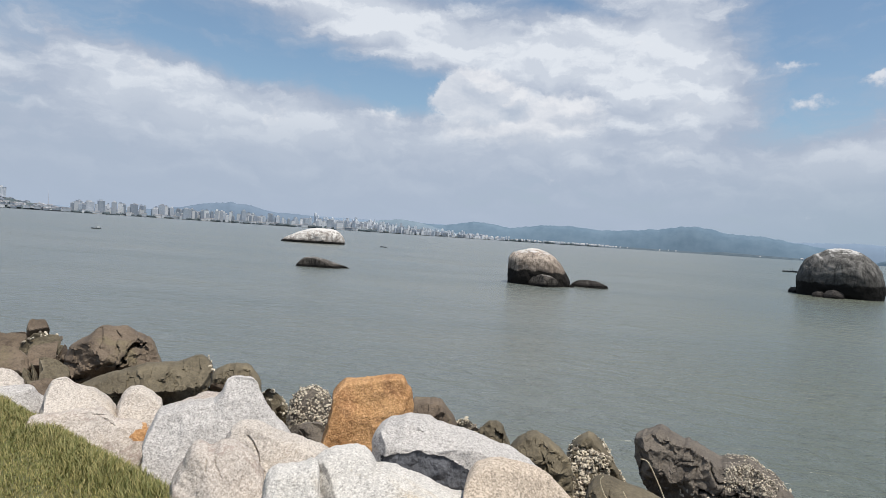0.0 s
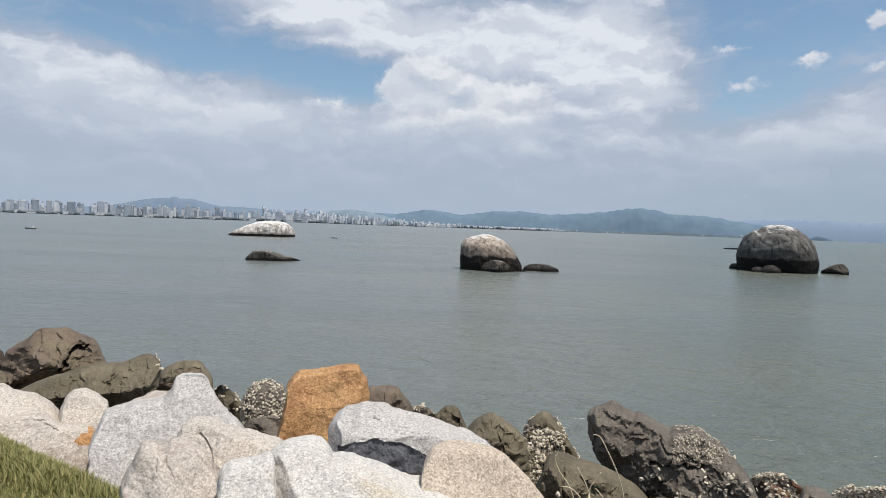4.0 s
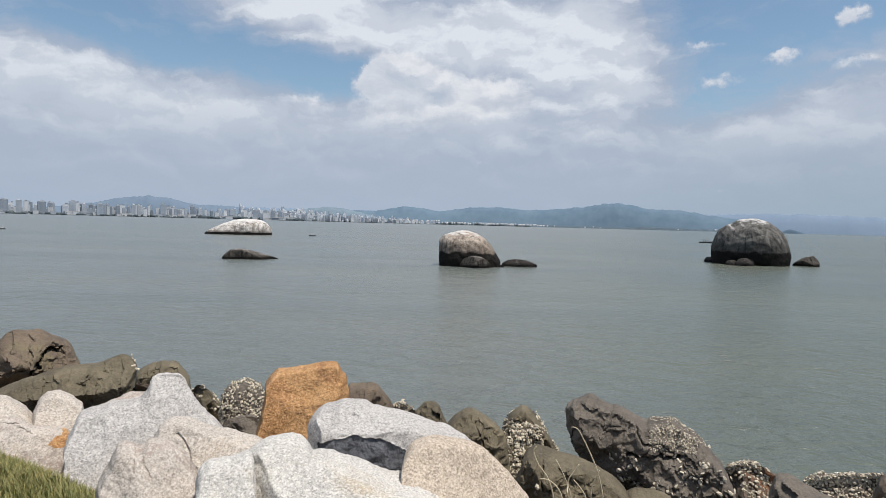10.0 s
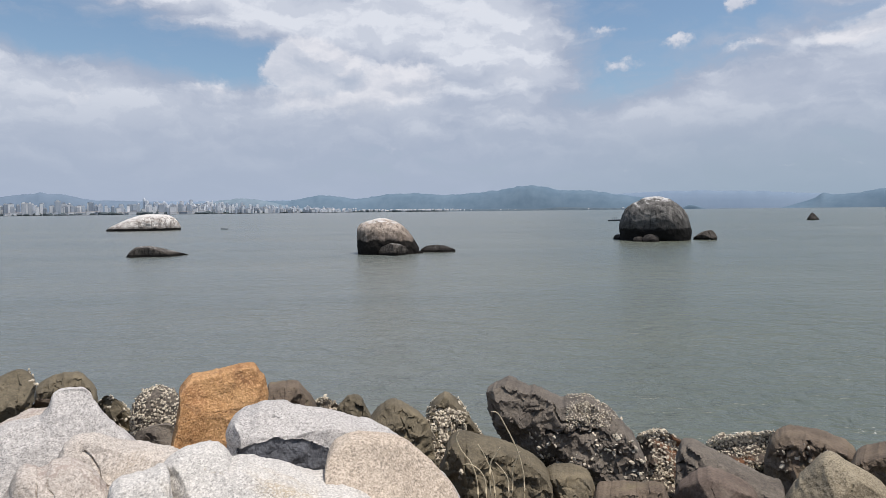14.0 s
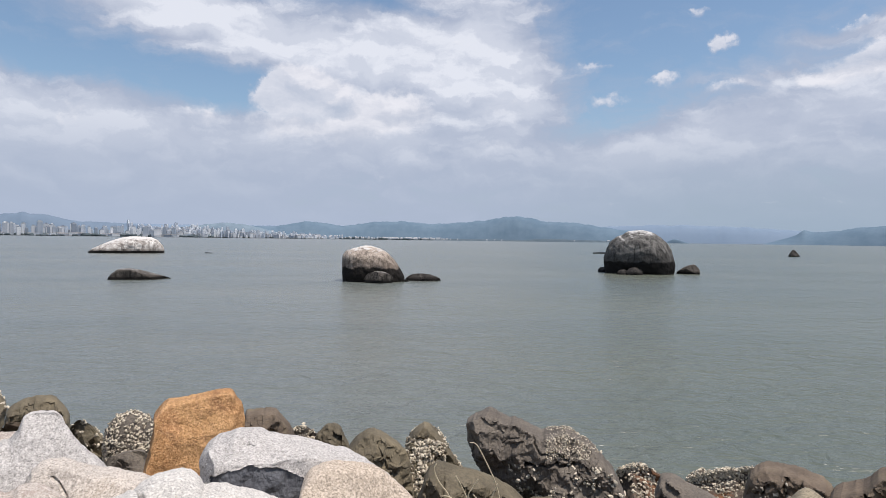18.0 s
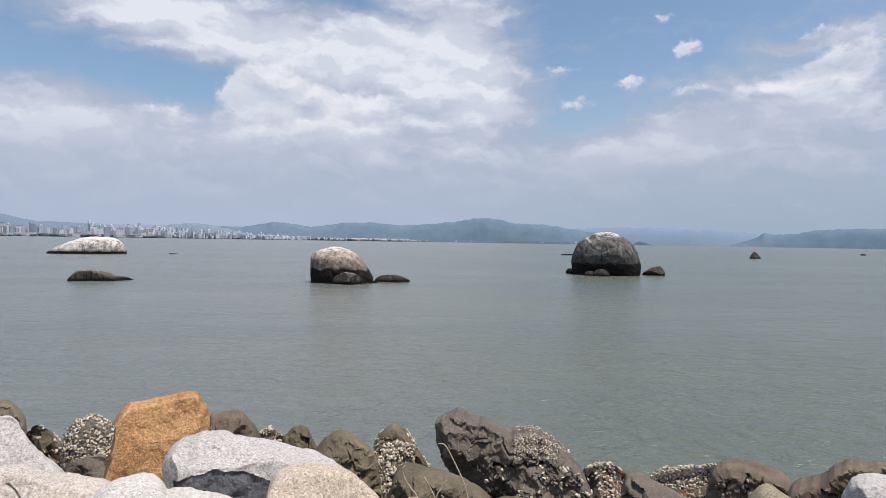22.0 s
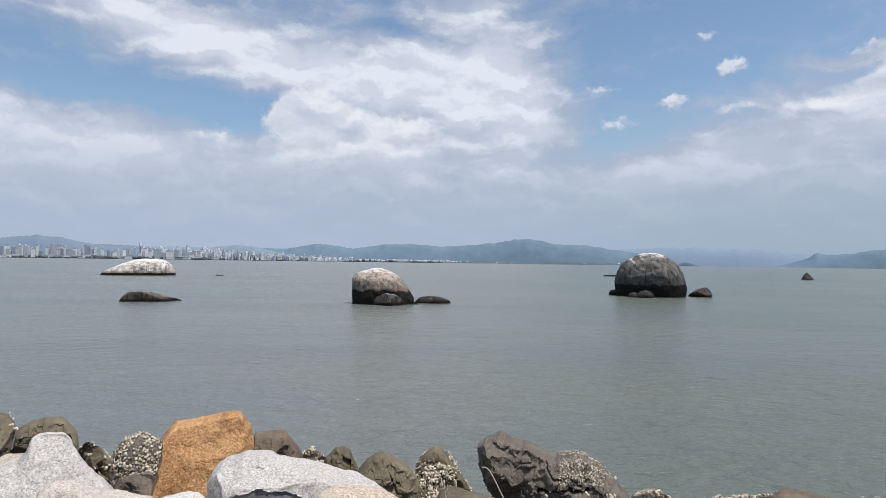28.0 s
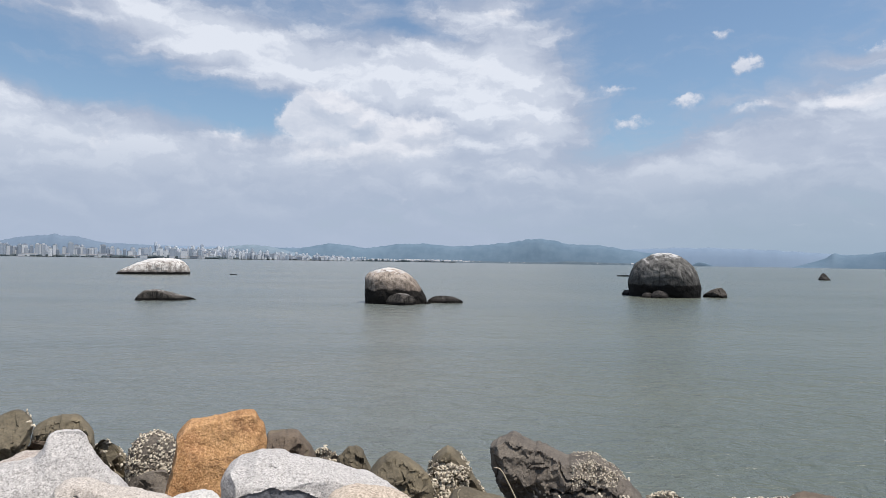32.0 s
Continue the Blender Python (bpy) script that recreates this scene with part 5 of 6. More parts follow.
slab_rock("riprap_stone", "slanting olive-brown slab stone", -4.16, 6.19, 1.56, 34.1, [(-0.892, -0.153), (-0.76, -0.071), (-0.626, -0.008), (-0.442, 0.061), (-0.253, 0.116), (-0.108, 0.16), (0.066, 0.167), (0.173, 0.164), (0.276, 0.19), (0.381, 0.229), (0.461, 0.24), (0.525, 0.211), (0.569, 0.152), (0.58, 0.078), (0.543, -0.04), (0.489, -0.131), (0.382, -0.204), (0.236, -0.234), (0.092, -0.217), (-0.132, -0.271), (-0.349, -0.255), (-0.581, -0.192)], 1.0, OLIVE, 35, planes=((-0.2, 0.055, -0.25, -0.05, 1.5), (0.254, 0.046, -0.42, 0.25, -0.35), (-0.332, -0.058, -0.4, 0.0, -0.6), (0.521, 0.114, -0.2, 1.6, 0.2),), cracks=(([(0.037, -0.024), (0.097, 0.063), (0.188, 0.113), (0.322, 0.153)], 0.012, 0.02),), edge=0.017, shells=((16, 0.02, 0.52, 9, 0.08, 9),))
slab_rock("riprap_stone", "reddish brown stone behind the ochre one", -1.36, 7.4, 1.15, 10.3, [(-0.26, 0.032), (-0.21, 0.207), (-0.065, 0.207), (0.042, 0.207), (0.122, 0.193), (0.197, 0.111), (0.273, 0.016), (0.329, -0.08), (0.349, -0.381), (-0.183, -0.511)], 0.8, BROWN, 47, planes=((0.035, 0.185, -0.2, 0.1, 1.3), (0.201, 0.052, -0.2, 0.9, 0.3),), edge=0.017)
slab_rock("riprap_stone", "small olive stone at the waterline", -0.64, 7.69, 0.89, 4.6, [(-0.199, -0.042), (-0.168, 0.085), (-0.107, 0.15), (-0.053, 0.2), (0.044, 0.209), (0.114, 0.162), (0.166, 0.05), (0.231, -0.06), (0.259, -0.313), (-0.156, -0.392)], 0.6, OLIVE, 49, planes=((-0.062, 0.112, -0.15, -0.6, 0.9), (0.108, 0.081, -0.15, 0.8, 0.4),), edge=0.017)
slab_rock("riprap_stone", "olive-brown angular stone by the water", -0.05, 6.91, 0.97, 0.2, [(-0.359, -0.053), (-0.314, 0.132), (-0.217, 0.206), (-0.138, 0.26), (-0.064, 0.288), (0.011, 0.266), (0.112, 0.202), (0.225, 0.113), (0.309, 0.01), (0.357, -0.176), (0.399, -0.52), (-0.062, -0.67)], 0.8, OLIVE, 50, planes=((-0.082, 0.181, -0.2, -0.1, 1.0), (0.046, -0.059, -0.28, 0.1, 0.3), (0.224, 0.012, -0.2, 0.9, 0.4),), cracks=(([(-0.035, 0.207), (0.041, 0.105), (0.076, -0.059)], 0.012, 0.03),), edge=0.017)
slab_rock("oyster_stone", "pointed brown stone crusted with oysters", 0.62, 7.69, 0.7, -4.9, [(-0.372, -0.166), (-0.353, 0.116), (-0.288, 0.253), (-0.195, 0.351), (-0.122, 0.397), (-0.046, 0.361), (0.045, 0.27), (0.145, 0.139), (0.237, -0.013), (0.336, -0.144), (0.42, -0.241), (0.418, -0.589), (-0.327, -0.726)], 0.9, OLIVE, 51, planes=((-0.173, 0.14, -0.25, -0.35, 0.7), (0.16, 0.014, -0.2, 0.9, 0.4),), edge=0.017, shells=((2600, 0.021, -9, 0.12, -9, 0.26), (700, 0.018, 0.0, 9, -9, 0.2)))
slab_rock("riprap_stone", "low olive-brown stone with dry stalks in front", 0.82, 5.95, 0.87, -8.4, [(-0.554, -0.337), (-0.503, -0.083), (-0.45, 0.126), (-0.396, 0.263), (-0.307, 0.315), (-0.179, 0.29), (-0.031, 0.257), (0.131, 0.22), (0.281, 0.167), (0.415, 0.101), (0.52, 0.007), (0.586, -0.144), (0.61, -0.513), (-0.506, -0.663)], 0.9, OLIVE, 52, planes=((0.075, 0.213, -0.25, 0.08, 1.5), (-0.016, 0.038, -0.35, 0.1, 0.3), (-0.379, 0.152, -0.22, -0.9, 0.2),), cracks=(([(-0.245, 0.298), (-0.213, 0.198), (-0.225, 0.069)], 0.014, 0.05),), edge=0.021, shells=((14, 0.03, -9, -0.25, -9, 0.1),))
slab_rock("riprap_stone", "large dark grey jagged stone with pale streaks", 1.72, 6.9, 1.04, -14.6, [(-0.793, 0.039), (-0.81, 0.184), (-0.788, 0.269), (-0.697, 0.324), (-0.606, 0.36), (-0.527, 0.381), (-0.447, 0.346), (-0.355, 0.3), (-0.265, 0.286), (-0.175, 0.253), (-0.086, 0.214), (0.032, 0.173), (0.147, 0.199), (0.231, 0.228), (0.317, 0.208), (0.431, 0.162), (0.517, 0.1), (0.602, 0.033), (0.689, -0.063), (0.763, -0.142), (0.831, -0.234), (0.894, -0.325), (0.933, -0.486), (0.852, -0.859), (-0.162, -1.04), (-0.42, -0.577), (-0.614, -0.288), (-0.732, -0.1)], 1.2, SLATE, 53, planes=((-0.309, 0.188, -0.3, 0.1, 0.75), (-0.732, 0.093, -0.16, -2.2, -0.2), (-0.32, -0.184, -0.36, -0.35, -0.7), (0.444, 0.05, -0.3, 0.55, 0.8), (0.102, -0.218, -0.42, 0.1, 0.2), (-0.501, 0.36, -0.15, 0.1, 2.0),), cracks=(([(-0.244, 0.317), (-0.132, 0.265), (-0.06, 0.183), (-0.021, 0.09), (0.064, 0.04), (0.189, 0.046), (0.311, -0.034)], 0.016, 0.07), ([(-0.403, 0.097), (-0.315, 0.133), (-0.22, 0.141)], 0.009, 0.03), ([(-0.111, -0.12), (0.041, -0.061), (0.178, -0.08), (0.287, -0.118), (0.393, -0.069)], 0.03, 0.16), ([(0.17, 0.143), (0.254, 0.084), (0.272, 0.016)], 0.01, 0.03),), edge=0.016, rough=1.6, shells=((1700, 0.0095, 0.08, 0.8, -0.02, 9), (420, 0.024, -0.35, 0.95, -9, -0.06)))
slab_rock("riprap_stone", "smooth dark grey stone sloping to the water", 3.18, 6.2, 0.6, -27.2, [(-0.378, -0.197), (-0.375, 0.078), (-0.355, 0.244), (-0.317, 0.304), (-0.239, 0.315), (-0.163, 0.295), (-0.054, 0.239), (0.08, 0.187), (0.212, 0.137), (0.342, 0.081), (0.47, 0.026), (0.631, -0.006), (0.596, -0.265), (0.35, -0.663), (-0.321, -0.8)], 0.8, SLATE, 55, planes=((0.074, 0.181, -0.25, 0.1, 1.3), (-0.265, 0.187, -0.25, -0.5, 0.3),), cracks=(([(-0.325, 0.153), (-0.227, 0.162), (-0.13, 0.138)], 0.01, 0.03),), edge=0.017, rough=0.7)
slab_rock("riprap_stone", "reddish grey angular stone in front of a sloping one", 2.72, 5.62, 0.67, -25.8, [(-0.221, -0.185), (-0.203, -0.006), (-0.154, 0.084), (-0.066, 0.157), (0.022, 0.219), (0.099, 0.246), (0.195, 0.233), (0.29, 0.205), (0.394, 0.153), (0.478, 0.103), (0.545, -0.054), (0.507, -0.482), (-0.166, -0.616)], 0.7, RUSSET, 155, planes=((0.139, 0.226, -0.2, 0.05, 1.0), (-0.12, 0.037, -0.16, -0.9, 0.3), (0.392, 0.112, -0.2, 0.7, 0.3),), cracks=(([(0.125, 0.254), (0.107, 0.179), (0.152, 0.101)], 0.008, 0.02),), edge=0.014)
slab_rock("riprap_stone", "low reddish stone with a thin pale ledge", 2.08, 5.55, 0.67, -20.5, [(-0.358, -0.133), (-0.349, 0.041), (-0.318, 0.104), (-0.227, 0.12), (-0.106, 0.129), (0.043, 0.141), (0.18, 0.168), (0.267, 0.157), (0.316, 0.058), (0.34, -0.358), (-0.306, -0.452)], 0.6, BROWN, 156, planes=((-0.03, 0.155, -0.15, 0.0, 1.5),), edge=0.014)
slab_rock("riprap_stone", "flat-topped olive-brown stone on the bank", 1.55, 5.95, 0.59, -14.6, [(-0.33, -0.203), (-0.308, 0.05), (-0.275, 0.132), (-0.209, 0.193), (-0.132, 0.226), (-0.046, 0.243), (0.051, 0.256), (0.148, 0.234), (0.223, 0.2), (0.266, 0.136), (0.287, 0.037), (0.299, -0.209), (0.268, -0.606), (-0.276, -0.658)], 0.7, OLIVE, 157, planes=((-0.002, 0.218, -0.2, 0.05, 0.9), (-0.241, 0.074, -0.16, -0.9, 0.3),), cracks=(([(-0.235, 0.081), (-0.18, 0.065), (-0.116, 0.073)], 0.014, 0.05),), edge=0.02)
slab_rock("riprap_stone", "dark brown rugged stone at the waterline", 4.5, 6.51, 0.69, -34.2, [(-0.535, -0.276), (-0.496, -0.072), (-0.456, 0.046), (-0.41, 0.126), (-0.357, 0.174), (-0.287, 0.199), (-0.2, 0.194), (-0.113, 0.183), (0.001, 0.184), (0.092, 0.174), (0.17, 0.144), (0.254, 0.108), (0.331, 0.06), (0.387, -0.066), (0.369, -0.535), (-0.454, -0.718)], 1.1, BROWN, 57, planes=((-0.058, 0.183, -0.25, 0.05, 1.4), (-0.109, 0.063, -0.38, 0.15, 0.2), (-0.426, 0.007, -0.2, -0.9, 0.3),), cracks=(([(-0.084, 0.138), (-0.12, 0.062), (-0.08, -0.047)], 0.02, 0.1), ([(-0.278, 0.071), (-0.315, -0.058)], 0.016, 0.08),), edge=0.021, rough=1.5, shells=((90, 0.026, -0.4, 0.1, -9, 0.12),))
slab_rock("riprap_stone", "dark brown angular stone at the waterline", 4.98, 5.77, 0.93, -40.5, [(-0.537, -0.257), (-0.492, -0.103), (-0.415, -0.051), (-0.288, 0), (-0.164, 0.085), (-0.068, 0.175), (-0.001, 0.229), (0.095, 0.242), (0.194, 0.251), (0.327, 0.278), (0.463, 0.239), (0.533, 0.045), (0.476, -0.465), (-0.486, -0.725)], 1.2, BROWN, 59, planes=((0.002, 0.173, -0.25, 0.05, 1.2), (-0.325, -0.036, -0.35, -0.2, 0.5), (-0.088, 0.001, -0.3, 0.5, 0.1),), cracks=(([(-0.272, 0.094), (-0.206, 0.032), (-0.11, -0.054)], 0.03, 0.14),), edge=0.021, rough=1.3)
slab_rock("riprap_stone", "light grey granite stone on the bank", 4.06, 4.45, 1.37, -42.1, [(-0.205, -0.101), (-0.184, 0.004), (-0.136, 0.083), (-0.08, 0.132), (-0.021, 0.168), (0.07, 0.179), (0.174, 0.176), (0.281, 0.105), (0.356, -0.264), (-0.183, -0.461)], 0.8, GREY, 60, planes=((0.067, 0.145, -0.22, 0.05, 1.2), (-0.149, 0.029, -0.15, -1.2, 0.3),), edge=0.021)
slab_rock("riprap_stone", "tan-olive pointed granite stone by the water", 3.93, 5.32, 0.8, -36.3, [(-0.546, -0.43), (-0.466, -0.169), (-0.412, -0.059), (-0.341, 0.054), (-0.27, 0.165), (-0.209, 0.252), (-0.166, 0.292), (-0.114, 0.303), (-0.052, 0.273), (0.026, 0.233), (0.111, 0.194), (0.208, 0.144), (0.295, 0.093), (0.395, -0.035), (0.367, -0.496), (-0.455, -0.735)], 0.8, LICHEN, 58, planes=((-0.023, 0.204, -0.22, 0.1, 1.1), (-0.365, 0.009, -0.18, -0.8, 0.7), (0.223, 0.127, -0.2, 0.6, 0.5),), cracks=(([(0.051, 0.22), (0.069, 0.159), (0.046, 0.081)], 0.008, 0.02),), edge=0.02)


def build_infill():
    """Small loose stones that fill the gaps of the bank; a few alike shapes, each stone a thing of its own."""
    rng = random.Random(14)
    shapes = []
    for k, mat in enumerate((BROWN, OLIVE, SLATE, OLIVE, BROWN, VEINED, WHITE)):
        ring = [(math.cos(a) * rng.uniform(0.75, 1.1), math.sin(a) * rng.uniform(0.6, 0.9)) for a in [i * math.pi / 4 for i in range(8)]]
        shapes.append(rock_mesh("infill_stone", ring, 1.6, 300 + k, [mat], 4, 2.6, 4, 0.03, 0.0, 1.0))
    names = {0: "reddish brown", 1: "olive-brown", 2: "dark grey", 3: "olive-brown", 4: "reddish brown", 5: "pale veined", 6: "white granite"}
    # larger stones where the bank runs on past the camera
    ends = [(rng.uniform(0.9, 11), rng.uniform(0.5, 5.8)) for _ in range(70)] + [(rng.uniform(-16, -6.5), rng.uniform(0.4, 6)) for _ in range(60)]
    for along, s in ends:
        x, y = EDGE_P.x + EDGE_D.x * along + EDGE_N.x * s, EDGE_P.y + EDGE_D.y * along + EDGE_N.y * s
        size = rng.uniform(0.28, 0.5)
        z = bank_height(x, y) + size * 0.3
        far = math.hypot(x, y)
        bearing = math.degrees(math.atan2(x, y))
        if far < 1.6 or (-50 < bearing < 46 and (z + size * 0.7) > 3.3 - far * 0.52):
            continue
        k = rng.choice([5, 5, 6, 0, 2]) if s < 2.4 else rng.randrange(5)
        ob = tagged(new("riprap_stone", shapes[k]), names[k].capitalize() + " angular stone of the sea bank", "rock", "riprap stones on the bank")
        ob.location, ob.rotation_euler, ob.scale = (x, y, z), (rng.uniform(-0.4, 0.4), rng.uniform(-0.4, 0.4), rng.uniform(0, 6.3)), (size, size, size)
    for _ in range(170):
        along, s = rng.uniform(-10.5, 9.5), rng.uniform(0.5, 6.2)
        x, y = EDGE_P.x + EDGE_D.x * along + EDGE_N.x * s, EDGE_P.y + EDGE_D.y * along + EDGE_N.y * s
        if math.hypot(x, y) < 2.6:
            continue
        k = rng.randrange(6) if s < 1.5 else rng.randrange(5)
        size = rng.uniform(0.10, 0.26)
        ob = tagged(new("infill_stone", shapes[k]), "small loose " + names[k] + " stone between larger ones", "rock", "loose stones of the bank")
        ob.location = (x, y, bank_height(x, y) + size * 0.3)
        ob.rotation_euler = (rng.uniform(-0.5, 0.5), rng.uniform(-0.5, 0.5), rng.uniform(0, 6.3))
        ob.scale = (size, size, size)


build_infill()


# ---- dry weed between the stones ----
def tube(name, pts, r0, r1, mat, sides=6):
    verts, faces = [], []
    pts = [Vector(p) for p in pts]
    fine = []
    for i in range(len(pts) - 1):
        a, b = pts[max(0, i - 1)], pts[i]
        c, d = pts[i + 1], pts[min(len(pts) - 1, i + 2)]
        for k in range(4):
            t = k / 4
            fine.append(0.5 * ((2 * b) + (c - a) * t + (2 * a - 5 * b + 4 * c - d) * t * t + (3 * b - a - 3 * c + d) * t ** 3))
    fine.append(pts[-1])
    for i, p in enumerate(fine):
        way = (fine[min(i + 1, len(fine) - 1)] - fine[max(i - 1, 0)]).normalized()
        q = way.to_track_quat("Z", "Y").to_matrix()
        r = r0 + (r1 - r0) * i / (len(fine) - 1)
        verts += [p + q @ Vector((r * math.cos(2 * math.pi * k / sides), r * math.sin(2 * math.pi * k / sides), 0)) for k in range(sides)]
    for i in range(len(fine) - 1):
        for k in range(sides):
            a = i * sides
            faces.append((a + k, a + (k + 1) % sides, a + sides + (k + 1) % sides, a + sides + k))
    faces.append(tuple(range(sides))[::-1])
    faces.append(tuple(len(verts) - sides + k for k in range(sides)))
    return mesh_from(name, verts, faces, mat)


WEED = [
    [(0.984, 5.106, 1.074), (0.951, 5.112, 1.254), (0.906, 5.12, 1.386), (0.811, 5.136, 1.578), (0.765, 5.143, 1.647), (0.716, 5.151, 1.656)],
    [(0.589, 5.066, 1.066), (0.543, 5.071, 1.245), (0.458, 5.079, 1.365), (0.419, 5.083, 1.463), (0.439, 5.081, 1.511)],
    [(0.725, 5.048, 1.083), (0.675, 5.055, 1.26), (0.594, 5.065, 1.416)],
    [(0.686, 5.003, 1.259), (0.726, 4.998, 1.341), (0.766, 4.992, 1.413)],
    [(0.821, 4.932, 1.141), (0.783, 4.938, 1.234), (0.721, 4.948, 1.306)],
    [(0.88, 5.074, 1.082), (0.884, 5.074, 1.197), (0.923, 5.067, 1.307), (0.939, 5.064, 1.346)],
    [(0.642, 4.959, 1.117), (0.604, 4.963, 1.225), (0.528, 4.972, 1.284), (0.462, 4.979, 1.286)],
]
weed = tagged(new("dry_weed"), "dead straw-coloured weed with thin bent stalks among stones", "weed")
for line in WEED:
    low = Vector(line[0])
    line = [(low.x, low.y, low.z - 0.28)] + line
    part("stalk", tube("stalk", line, 0.0075, 0.0035, STALK), weed)


# ---- lawn ----
def build_grass():
    rng = np.random.RandomState(5)
    count = 95000
    along = rng.normal(-1.6, 1.9, count)
    s = -np.abs(rng.normal(0, 0.9, count)) + 0.06
    s = np.maximum(s, -2.6)
    ex, ey = EDGE_P.x + EDGE_D.x * along + EDGE_N.x * s, EDGE_P.y + EDGE_D.y * along + EDGE_N.y * s
    p3 = np.stack([ex * 3, ey * 3, ex * 0], 1)
    tuft = fbm(p3, 3, 3)
    edge = np.exp(-((s + 0.10) / 0.16) ** 2)
    h = (0.020 + 0.018 * rng.rand(count) + 0.010 * tuft) + edge * (0.02 + 0.05 * rng.rand(count))
    h = np.maximum(h, 0.014)
    ang = rng.uniform(0, 2 * math.pi, count)
    lean = h * rng.uniform(0.2, 0.9, count)
    lx, ly = np.cos(ang) * lean, np.sin(ang) * lean
    w = rng.uniform(0.0016, 0.0030, count)
    wx, wy = -np.sin(ang) * w, np.cos(ang) * w
    z0 = np.full(count, LAWN_Z - 0.01)
    v = np.stack([np.stack([ex - wx, ey - wy, z0], 1), np.stack([ex + wx, ey + wy, z0], 1),
                  np.stack([ex + wx * 0.8 + lx * 0.4, ey + wy * 0.8 + ly * 0.4, z0 + h * 0.65], 1),
                  np.stack([ex - wx * 0.8 + lx * 0.4, ey - wy * 0.8 + ly * 0.4, z0 + h * 0.65], 1),
                  np.stack([ex + lx, ey + ly, z0 + h], 1)], 1).reshape(-1, 3)
    faces = []
    for k in range(0, count * 5, 5):
        faces.append((k, k + 1, k + 2, k + 3))
        faces.append((k + 3, k + 2, k + 4))
    tagged(new("grass", mesh_from("grass", v, faces, BLADES)), "short sunlit lawn grass with dry yellowish tufts", "grass", kind="stuff")


build_grass()


# ---- city across the bay ----
def box_mesh(name, w, d, h, mat, chamfer=0.0, z0=0.0):
    bm = bmesh.new()
    bmesh.ops.create_cube(bm, size=1.0)
    for v in bm.verts:
        v.co = Vector((v.co.x * w, v.co.y * d, z0 + (v.co.z + 0.5) * h))
    if chamfer:
        bmesh.ops.bevel(bm, geom=[e for e in bm.edges if abs(e.verts[0].co.z - e.verts[1].co.z) > h * 0.5], offset=chamfer, segments=1, affect="EDGES")
    me = bpy.data.meshes.new(name)
    bm.to_mesh(me)
    bm.free()
    me.materials.append(mat)
    return me


TOWER_LABELS = ["pale concrete apartment tower on the far shore", "white apartment tower on the far shore", "dark grey apartment tower on the far shore", "blue-grey glazed tower on the far shore"]
HOUSE_LABELS = ["pale low building on the far shore", "white low building on the far shore", "grey low building on the far shore", "blue-grey low building on the far shore"]


def tower(az, dist, w, h, kind, z=2.0, turn=0.0, wings=0, penthouse=True):
    x, y = at_bearing(az, dist)
    name = "apartment_tower" if h > 30 else "town_building"
    ob = tagged(new(name), (TOWER_LABELS if h > 30 else HOUSE_LABELS)[kind], "building", "buildings of the far city")
    ob.location, ob.rotation_euler = (x, y, z), (0, 0, -radians(az) + turn)
    deep = w * 0.8
    part("body", box_mesh("body", w, deep, h, FACADES[kind], w * 0.06), ob)
    if penthouse:
        part("roof_block", box_mesh("roof_block", w * 0.5, deep * 0.5, 3.0 + 0.06 * h, FACADES[(kind + 1) % 4], 0, h), ob)
        part("roof", box_mesh("roof", w * 1.03, deep * 1.03, 0.8, ROOF, 0, h - 0.4), ob)
    else:
        part("roof", box_mesh("roof", w * 1.06, deep * 1.06, 1.5, ROOF, 0, h - 0.5), ob)
    for k in range(wings):
        side = part("wing", box_mesh("wing", w * 0.4, deep * 0.7, h * 0.72, FACADES[(kind + k + 2) % 4]), ob)
        side.location = ((w * 0.68) * (1 if k else -1), -1.0, 0)


